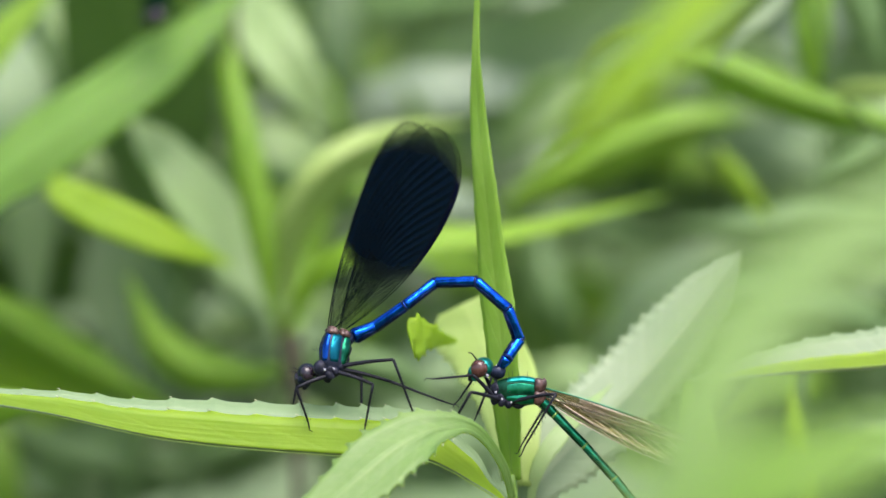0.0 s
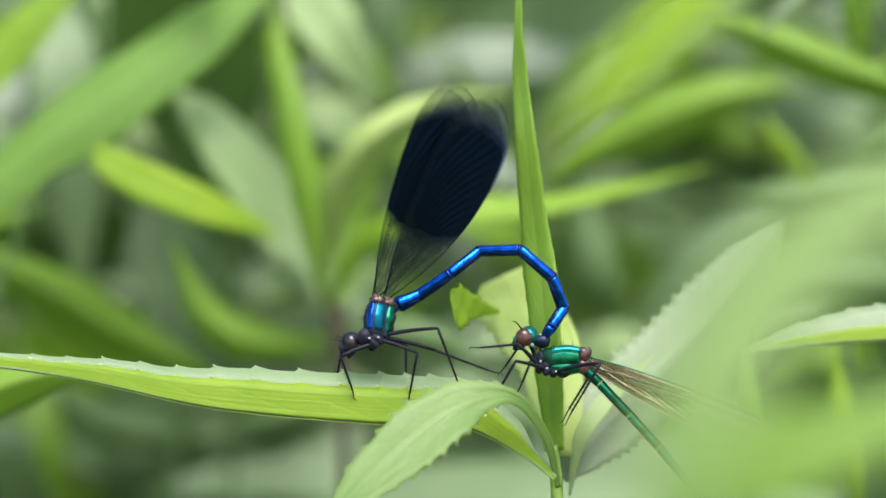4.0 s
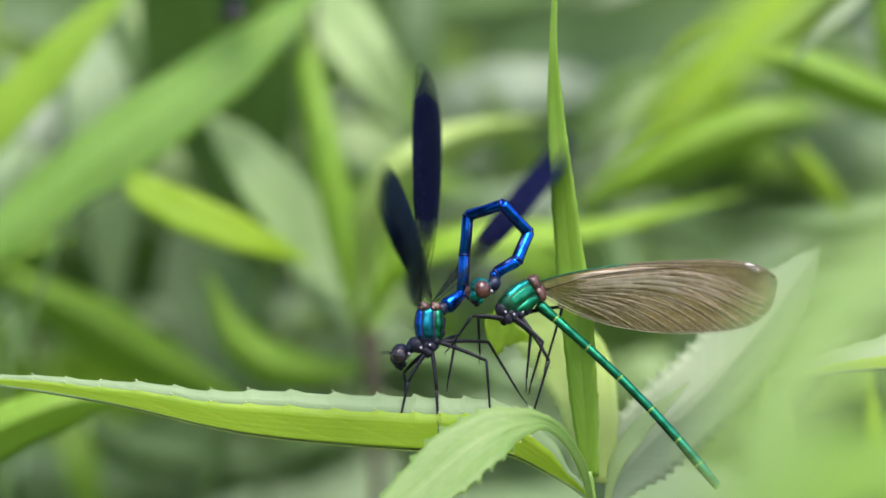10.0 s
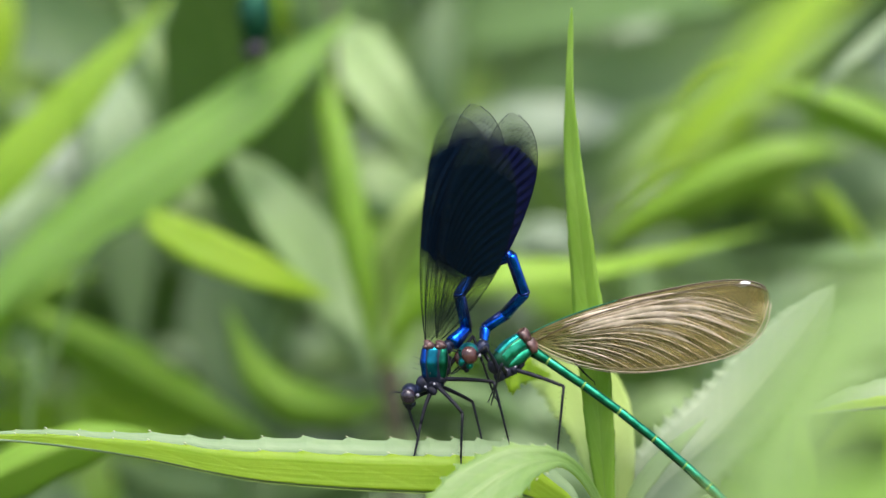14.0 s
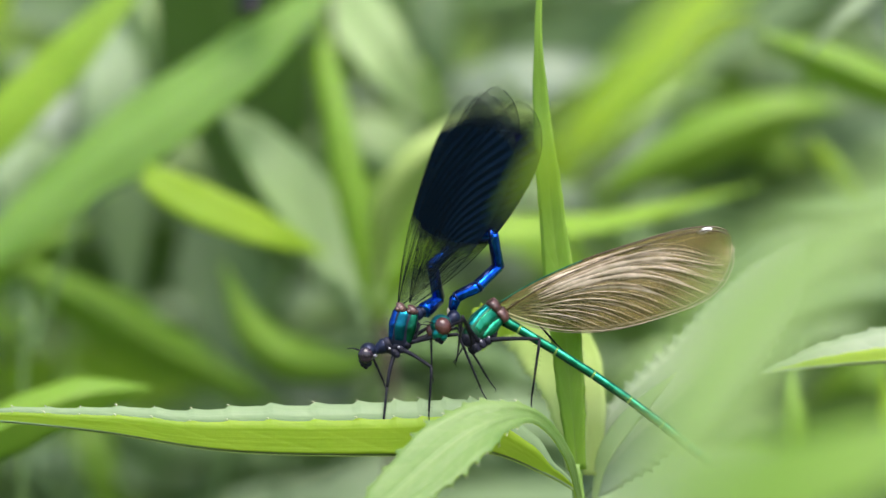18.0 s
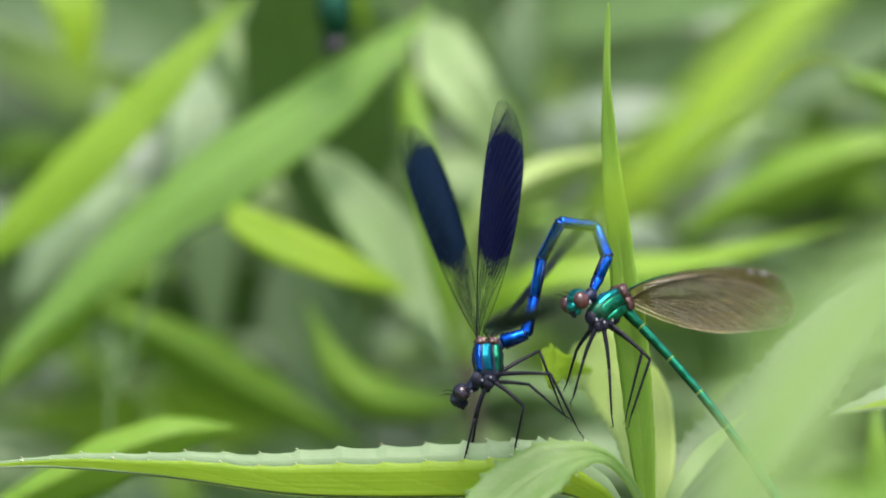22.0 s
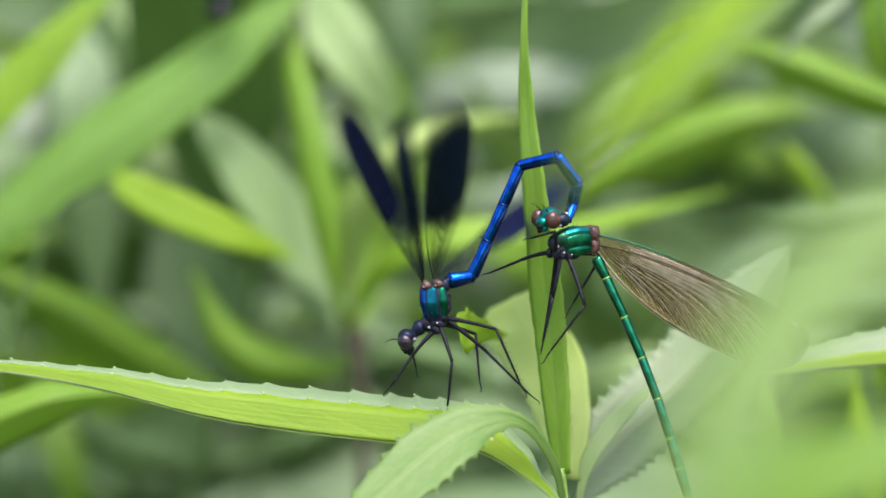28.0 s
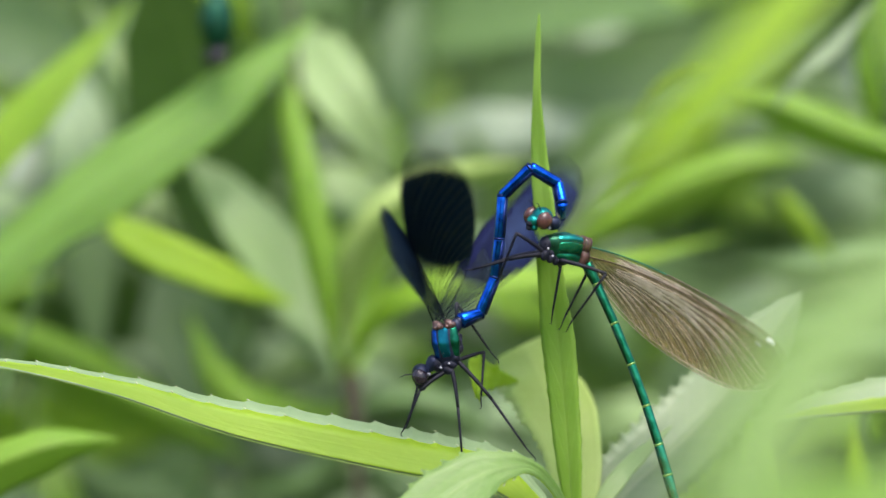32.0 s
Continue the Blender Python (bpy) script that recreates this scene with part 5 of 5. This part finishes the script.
    male(6, (539, 659), (558, 644), (622, 589),
         (660, 572, 714, 534, 766, 494, 839, 492, 895, 541, 915, 596, 893.55, 627.9, 876, 654),
         (716, 216, 0.85, 756, 220, 0.95, 724, 214, 0.9, 768, 226, 0.95),
         (546, 754, 511, 729, 639, 766, 636, 759, 736, 748, 811, 716), 1, 0)
    male(7, (535, 657), (554, 642), (618, 587),
         (656, 570, 710, 532, 762, 492, 835, 490, 891, 539, 911, 594, 889.55, 625.9, 872, 652),
         (712, 214, 0.85, 752, 218, 0.95, 720, 212, 0.9, 764, 224, 0.95),
         (542, 752, 507, 727, 635, 764, 632, 757, 732, 746, 807, 714), 1, 0)
    male(7.6, (537, 657), (556, 642), (620, 587),
         (658, 570, 712, 532, 764, 492, 837, 490, 893, 539, 913, 594, 891.55, 625.9, 874, 652),
         (714, 214, 0.85, 754, 218, 0.95, 722, 212, 0.9, 766, 224, 0.95),
         (544, 752, 509, 727, 637, 764, 634, 757, 734, 746, 809, 714), 1, 0)
    male(8, (556, 641), (578, 627), (621, 561),
         (664, 529, 693, 476, 723, 424, 799, 423, 841, 476, 829, 541, 809.2, 569.6, 793, 593),
         (529, 253, 0.95, 676, 311, 0.8, 621, 133, 0.95, 776, 171, 0.9),
         (561, 741, 559, 726, 636, 789, 646, 746, 729, 761, 796, 721), 0, 0.15)
    male(9, (560, 682), (568, 657), (605, 582),
         (617, 557, 605, 477, 587, 409, 645, 379, 699, 423, 707, 477, 680, 502, 677, 537),
         (385, 272, 0.7, 625, 277, 0.45, 405, 236, 0.8, 617, 205, 0.6),
         (530, 785, 565, 747, 643, 822, 622, 772, 715, 742, 685, 697), 0, 1)
    male(10, (571, 636), (594, 618), (651, 548),
         (679, 526, 683, 446, 689, 383, 751, 368, 797, 418, 776, 468, 736, 491, 729, 526),
         (596, 466, 0.25, 541, 346, 0.4, 601, 111, 0.45, 871, 231, 0.4),
         (566, 763, 581, 746, 639, 806, 651, 696, 731, 771, 791, 721), 0, 0.6)
    male(11, (570, 644), (590, 622), (627, 539),
         (652, 509, 652, 434, 642, 356, 704, 324, 757, 374, 742, 429, 707, 449, 704, 482),
         (512, 404, 0.25, 612, 289, 0.45, 652, 294, 0.5, 822, 314, 0.15),
         (555, 772, 572, 744, 642, 759, 687, 759, 742, 764, 782, 704), 0, 0.8)
    male(12, (559, 628), (574, 603), (622, 523),
         (639, 493, 624, 433, 644, 363, 702, 336, 742, 401, 719, 455, 679, 478, 679, 521),
         (449, 148, 0.75, 626, 253, 1, 524, 115, 0.8, 731, 180, 0.55),
         (557, 761, 564, 733, 667, 763, 634, 748, 714, 758, 689, 663), 0, 0.1)
    male(13, (559, 630), (571, 605), (614, 520),
         (627, 488, 601, 425, 611, 365, 679, 348, 721, 410, 697, 453, 655, 485, 659, 525),
         (494, 130, 0.8, 594, 208, 1, 539, 102, 0.85, 649, 108, 0.75),
         (554, 770, 574, 700, 639, 760, 679, 740, 734, 735, 689, 630), 0, 0.03)
    male(14, (551, 640), (566, 620), (624, 548),
         (649, 522, 636, 460, 674, 410, 729, 393, 752, 460, 717, 498, 677, 525, 682, 570),
         (627, 152, 0.9, 672, 188, 1, 662, 127, 0.9, 731, 145, 0.85),
         (549, 785, 569, 730, 639, 770, 684, 748, 729, 740, 704, 655), 1, 0)
    male(15, (542, 630), (562, 613), (624, 543),
         (647, 518, 636, 456, 684, 410, 736, 398, 754, 460, 716, 503, 672, 526, 676, 568),
         (674, 161, 0.9, 686, 168, 1, 694, 136, 0.9, 746, 156, 0.9),
         (542, 775, 559, 718, 634, 763, 679, 733, 726, 730, 684, 658), 1, 0)
    male(18, (485, 647), (510, 631), (583, 569),
         (608, 549, 598, 489, 648, 444, 706, 434, 715, 491, 678, 527, 633, 549, 631, 594),
         (668, 197, 0.9, 695, 191, 1, 713, 177, 0.9, 755, 204, 0.9),
         (508, 794, 518, 709, 591, 767, 598, 694, 693, 729, 708, 709), 1, 0)
    male(19, (422, 678), (444, 653), (500, 588),
         (532, 563, 524, 498, 567, 448, 622, 448, 628, 518, 587, 550, 547, 573, 544, 613),
         (522, 196, 0.9, 592, 186, 0.95, 567, 181, 0.9, 622, 203, 0.9),
         (445, 818, 452, 788, 532, 788, 510, 798, 632, 738, 632, 728), 1, 0.02)
    male(20, (460, 672), (482, 642), (535, 572),
         (565, 547, 570, 462, 558, 390, 620, 357, 675, 407, 670, 467, 650.75, 497.25, 635, 522),
         (378, 204, 0.4, 695, 327, 0.4, 505, 150, 0.85, 660, 222, 0.6),
         (462, 812, 485, 752, 560, 782, 595, 752, 655, 737, 680, 712), 0, 0.4)
    male(21, (455, 669), (480, 644), (530, 569),
         (552, 539, 542, 459, 525, 381, 565, 339, 625, 371, 635, 434, 621.25, 464.25, 610, 489),
         (310, 209, 0.4, 440, 459, 0.4, 460, 157, 0.9, 665, 244, 0.4),
         (435, 817, 470, 719, 535, 794, 605, 734, 650, 724, 640, 709), 0, 0.55)
    male(22, (501, 649), (523, 621), (573, 554),
         (618, 539, 633, 449, 648, 369, 683, 334, 738, 349, 758, 404, 741.5, 442.5, 728, 474),
         (401, 185, 0.5, 608, 494, 0.5, 568, 127, 0.6, 728, 319, 0.15),
         (493, 804, 513, 769, 591, 759, 693, 694, 713, 724, 683, 689), 0, 0.25)
    male(23, (564, 647), (589, 620), (632, 550),
         (664, 537, 689, 462, 707, 382, 730, 326, 787, 335, 812, 392, 801, 425, 792, 452),
         (460, 374, 0.35, 577, 167, 0.35, 442, 212, 0.4, 802, 342, 0.15),
         (530, 780, 582, 727, 622, 787, 650, 792, 737, 727, 712, 692), 0, 1)
    male(24, (569, 645), (597, 622), (637, 547),
         (672, 532, 679, 457, 682, 372, 692, 309, 755, 310, 777, 367, 777, 394.5, 777, 417),
         (532, 427, 0.65, 657, 312, 0.4, 357, 377, 0.4, 767, 387, 0.4),
         (522, 767, 532, 762, 612, 812, 682, 797, 722, 742, 657, 727), 0, 1)
    male(25, (554, 634), (576, 609), (619, 534),
         (654, 519, 689, 449, 719, 394, 764, 354, 824, 394, 829, 449, 815.25, 479.25, 804, 504),
         (309, 334, 0.3, 419, 459, 0.6, 689, 219, 0.7, 794, 314, 0.45),
         (527, 769, 539, 709, 614, 774, 629, 659, 729, 714, 754, 529), 0, 0.7)
    male(28, (607, 614), (630, 591), (680, 508),
         (720, 501, 755, 421, 790, 341, 810, 293, 875, 288, 910, 341, 899, 374, 890, 401),
         (590, 239, 0.25, 670, 216, 0.6, 460, 201, 0.5, 900, 301, 0.5),
         (557, 721, 625, 676, 675, 751, 735, 701, 815, 711, 845, 731), 0, 0.9)
    male(29, (614, 614), (637, 596), (687, 511),
         (717, 501, 747, 421, 772, 346, 832, 311, 887, 346, 892, 406, 875.5, 436.25, 862, 461),
         (628, 116, 0.85, 622, 93, 0.9, 747, 108, 0.6, 922, 231, 0.3),
         (579, 729, 587, 726, 702, 761, 722, 751, 822, 721, 842, 726), 0, 0.05)
    male(30, (618, 604), (638, 584), (683, 499),
         (718, 489, 728, 409, 728, 329, 748, 269, 813, 284, 831, 339, 821.1, 369.25, 813, 394),
         (647, 227, 0.92, 463, 329, 0.25, 663, 234, 0.9, 873, 229, 0.6),
         (578, 711, 583, 704, 688, 739, 720, 749, 838, 734, 833, 639), 0, 0.4)
    male(31, (613, 607), (634, 592), (686, 512),
         (726, 497, 766, 417, 796, 332, 816, 279, 871, 270, 904, 322, 894.1, 355, 886, 382),
         (566, 94, 0.9, 608, 176, 0.95, 996, 387, 0.12, 781, 132, 0.7),
         (584, 715, 588, 707, 698, 737, 728, 767, 851, 752, 801, 667), 0, 0.06)
    male(32, (639, 594), (659, 579), (707, 497),
         (742, 484, 772, 409, 777, 329, 782, 264, 837, 222, 887, 259, 887, 289.25, 887, 314),
         (632, 204, 1, 582, 349, 0.3, 812, 269, 0.8, 892, 199, 0.8),
         (604, 697, 612, 689, 712, 759, 742, 649, 847, 754, 772, 569), 0, 0.35)
    female(0, (852, 655), (880, 668), (962, 690), (965, 718), (1250, 1060), (1365, 845, 0.35),
           (755, 672, 805, 718, 785, 778, 838, 750, 920, 805, 915, 800))
    female(1, (852, 655), (880, 668), (962, 690), (965, 718), (1250, 1060), (1365, 845, 0.35),
           (755, 672, 805, 718, 785, 778, 838, 750, 920, 805, 915, 800))
    female(2, (852, 652), (880, 665), (962, 687), (965, 715), (1250, 1057), (1365, 842, 0.35),
           (755, 669, 805, 715, 785, 775, 838, 747, 920, 802, 915, 797))
    female(3, (851, 654), (879, 667), (961, 689), (964, 717), (1249, 1059), (1364, 844, 0.35),
           (754, 671, 804, 717, 784, 777, 837, 749, 919, 804, 914, 799))
    female(6, (848, 649), (876, 662), (958, 684), (961, 712), (1246, 1054), (1361, 839, 0.35),
           (751, 666, 801, 712, 781, 772, 834, 744, 916, 799, 911, 794))
    female(7, (846, 647), (874, 660), (956, 682), (959, 710), (1244, 1052), (1359, 837, 0.35),
           (749, 664, 799, 710, 779, 770, 832, 742, 914, 797, 909, 792))
    female(7.6, (846, 647), (874, 660), (956, 682), (959, 710), (1244, 1052), (1359, 837, 0.35),
           (749, 664, 799, 710, 779, 770, 832, 742, 914, 797, 909, 792))
    female(8, (781, 591), (796, 596), (881, 576), (896, 613), (1206, 881), (1311, 581, 0.4),
           (716, 711, 721, 701, 776, 786, 831, 721, 851, 721, 881, 711))
    female(9, (660, 557), (695, 562), (763, 515), (775, 542), (1165, 767), (1115, 339, 0.7),
           (625, 642, 640, 617, 760, 717, 775, 722, 815, 637, 805, 577))
    female(10, (711, 521), (739, 536), (811, 511), (826, 556), (1116, 851), (1229, 496, 0.9),
           (651, 631, 711, 646, 796, 701, 791, 696, 796, 766, 821, 671))
    female(11, (684, 494), (710, 499), (772, 474), (787, 514), (1102, 829), (1162, 459, 0.9),
           (662, 504, 707, 659, 752, 644, 792, 719, 787, 694, 832, 544))
    female(12, (659, 523), (687, 525), (756, 486), (774, 518), (1124, 808), (1159, 383, 1),
           (624, 583, 619, 583, 699, 648, 794, 748, 809, 623, 804, 623))
    female(13, (637, 540), (667, 542), (741, 503), (761, 537), (1104, 812), (1162, 410, 1),
           (619, 580, 614, 585, 694, 640, 689, 635, 809, 730, 804, 720))
    female(14, (654, 570), (687, 572), (759, 538), (774, 567), (1114, 835), (1184, 455, 1),
           (624, 605, 619, 605, 694, 655, 689, 650, 809, 750, 874, 618))
    female(15, (654, 570), (689, 573), (756, 535), (774, 565), (1114, 838), (1176, 436, 1),
           (624, 608, 619, 608, 689, 653, 684, 648, 802, 738, 872, 613))
    female(18, (615, 599), (648, 604), (713, 564), (731, 591), (1068, 824), (1126, 434, 1),
           (588, 619, 583, 619, 641, 664, 638, 659, 771, 744, 831, 644))
    female(19, (540, 626), (567, 620), (629, 581), (644, 608), (1017, 823), (897, 403, 0.9),
           (512, 638, 517, 638, 577, 703, 572, 698, 719, 750, 662, 658))
    female(20, (615, 540), (643, 547), (708, 519), (725, 557), (1015, 827), (1018, 444, 0.4),
           (540, 617, 535, 617, 610, 667, 660, 657, 730, 722, 720, 712))
    female(21, (585, 504), (613, 511), (675, 494), (688, 534), (1005, 824), (948, 484, 1),
           (560, 624, 555, 619, 580, 694, 620, 619, 720, 709, 740, 704))
    female(22, (705, 484), (733, 489), (788, 471), (801, 511), (1058, 834), (1055, 449, 0.8),
           (683, 699, 683, 639, 768, 719, 753, 549, 793, 704, 788, 694))
    female(23, (764, 464), (792, 474), (837, 464), (852, 514), (1092, 832), (1082, 522, 0.8),
           (697, 492, 722, 627, 732, 612, 802, 612, 807, 712, 802, 702))
    female(24, (757, 447), (777, 457), (822, 437), (832, 487), (1072, 842), (1097, 497, 0.8),
           (702, 472, 697, 577, 707, 567, 805, 582, 852, 557, 847, 552))
    female(25, (774, 524), (802, 534), (851, 509), (869, 554), (1104, 839), (1154, 564, 1),
           (724, 564, 704, 629, 709, 624, 819, 714, 829, 709, 899, 644))
    female(28, (855, 401), (883, 423), (935, 431), (947, 483), (1080, 831), (1310, 611, 0.8),
           (815, 436, 735, 501, 830, 691, 835, 681, 845, 651, 885, 571))
    female(29, (827, 461), (855, 486), (907, 481), (914, 528), (1112, 866), (1267, 606, 0.78),
           (712, 576, 717, 571, 827, 661, 832, 646, 894, 628, 897, 626))
    female(30, (781, 387), (803, 414), (863, 431), (875, 469), (1088, 839), (1223, 609, 0.78),
           (673, 469, 683, 464, 773, 624, 778, 599, 803, 639, 891, 559))
    female(31, (859, 378), (880, 400), (934, 452), (926, 477), (1086, 837), (1250, 690, 0.74),
           (736, 342, 796, 507, 801, 657, 806, 647, 901, 552, 896, 547))
    female(32, (847, 319), (867, 344), (927, 369), (937, 411), (1087, 819), (1267, 569, 0.8),
           (672, 419, 682, 419, 772, 429, 867, 499, 892, 514, 882, 509))
    male(8.5, (559, 653), (572, 630), (634, 563),
         (650, 538, 655, 468, 657, 396, 715, 366, 772, 413, 770, 466, 742, 493, 730, 533),
         (562, 268, 0.6, 522, 348, 0.4, 602, 258, 0.5, 792, 338, 0.4),
         (544, 698, 537, 683, 634, 698, 677, 728, 797, 708, 752, 673), 0, 0.9)
    male(9.5, (566, 622), (583, 602), (648, 532),
         (673, 517, 700, 450, 698, 364, 768, 354, 808, 412, 790, 465, 751, 487, 738, 512),
         (638, 92, 0.95, 768, 462, 0.3, 538, 202, 0.5, 848, 242, 0.6),
         (573, 752, 578, 742, 635, 770, 648, 755, 718, 757, 783, 662), 0, 0.3)
    male(10.5, (573, 633), (589, 611), (651, 541),
         (661, 526, 681, 441, 679, 368, 744, 344, 794, 399, 773, 446, 731, 461, 711, 501),
         (441, 221, 0.35, 581, 451, 0.3, 541, 151, 0.75, 791, 271, 0.5),
         (564, 766, 561, 761, 633, 801, 661, 741, 731, 761, 791, 721), 0, 0.6)
    male(19.5, (443, 679), (463, 659), (533, 584),
         (548, 569, 553, 489, 570, 420, 631, 389, 666, 454, 625, 524, 612, 550, 600, 575),
         (575, 189, 0.9, 613, 199, 0.95, 588, 174, 0.9, 633, 209, 0.9),
         (468, 824, 463, 794, 558, 717, 563, 727, 673, 739, 690, 664), 1, 0)
    male(20.5, (455, 654), (470, 634), (530, 559),
         (550, 539, 568, 459, 570, 384, 620, 334, 685, 369, 690, 424, 665, 469, 650, 499),
         (325, 279, 0.25, 430, 429, 0.35, 535, 229, 0.95, 670, 229, 0.3),
         (445, 794, 450, 779, 540, 719, 585, 709, 650, 699, 655, 664), 0, 0.5)
    male(23.5, (571, 631), (589, 611), (651, 531),
         (671, 516, 705, 440, 727, 360, 746, 309, 795, 312, 821, 346, 816, 396, 801, 426),
         (566, 156, 0.85, 590, 200, 0.9, 891, 306, 0.5, 790, 430, 0.15),
         (531, 755, 526, 749, 621, 761, 651, 751, 731, 706, 741, 691), 0, 0.5)
    female(8.5, (707, 533), (737, 538), (812, 510), (832, 528), (1127, 808), (1247, 418, 0.85),
           (632, 618, 602, 608, 800, 655, 812, 708, 765, 618, 812, 673))
    female(9.5, (705, 517), (734, 530), (806, 508), (823, 545), (1128, 862), (1253, 482, 0.95),
           (690, 612, 700, 622, 843, 662, 845, 672, 790, 712, 800, 692))
    female(10.5, (701, 506), (730, 521), (802, 497), (821, 546), (1119, 871), (1211, 481, 0.95),
           (651, 631, 711, 646, 796, 701, 791, 696, 796, 766, 821, 671))
    female(19.5, (583, 579), (610, 580), (672, 545), (683, 569), (1049, 815), (958, 399, 0.85),
           (590, 640, 570, 620, 610, 650, 640, 640, 727, 700, 700, 600))
    female(20.5, (635, 494), (665, 504), (725, 479), (735, 519), (1037, 843), (1010, 449, 0.7),
           (590, 599, 650, 559, 705, 660, 700, 640, 715, 700, 690, 600))
    female(23.5, (776, 441), (801, 461), (851, 451), (866, 491), (1113, 856), (1111, 486, 0.8),
           (720, 470, 742, 566, 762, 606, 802, 626, 827, 640, 812, 580))
    for poses in (MALE_POSES, FEMALE_POSES):
        poses.sort(key=lambda row: row[0])
    for t, *wings in (
            (11.5, 373, 193, 0.4, 560, 330, 0.5, 480, 200, 0.5, 761, 250, 0.6),
            (12.5, 423, 141, 0.75, 583, 253, 1, 463, 125, 0.8, 631, 141, 0.7),
            (21.5, 441, 150, 0.85, 560, 377, 0.5, 500, 140, 0.85, 640, 250, 0.3),
            (22.5, 588, 382, 0.3, 628, 162, 0.3, 528, 182, 0.3, 888, 322, 0.4),
            (24.5, 550, 447, 0.4, 470, 207, 0.5, 658, 215, 0.45, 870, 367, 0.4),
            (27.5, 651, 255, 0.75, 431, 467, 0.3, 560, 250, 0.4, 900, 330, 0.4),
            (28.5, 476, 170, 0.5, 530, 190, 0.6, 590, 150, 0.8, 790, 320, 0.4),
            (29.5, 527, 154, 0.9, 600, 175, 0.95, 560, 160, 0.8, 845, 250, 0.5),
            (30.5, 609, 149, 0.95, 560, 200, 0.9, 509, 137, 0.6, 789, 289, 0.4)):
        whole = between(MALE_POSES, t).copy()
        whole[22:34] = wings
        MALE_POSES.append((t, whole))
        MALE_POSES.sort(key=lambda row: row[0])
    steps = [round(0.1 * i, 2) for i in range(321)]
    quick = [t for t in (round(i / 30, 4) for i in range(961)) if 2.2 < t < 4.5 or 7.5 < t < 12.6 or t > 18.8 or round(t * 30) % 6 == 0]
    key_insect(MALE, steps, solve_male, quick, solve_male_wings)
    key_insect(FEMALE, steps, solve_female, steps, solve_female_wings)


motions()
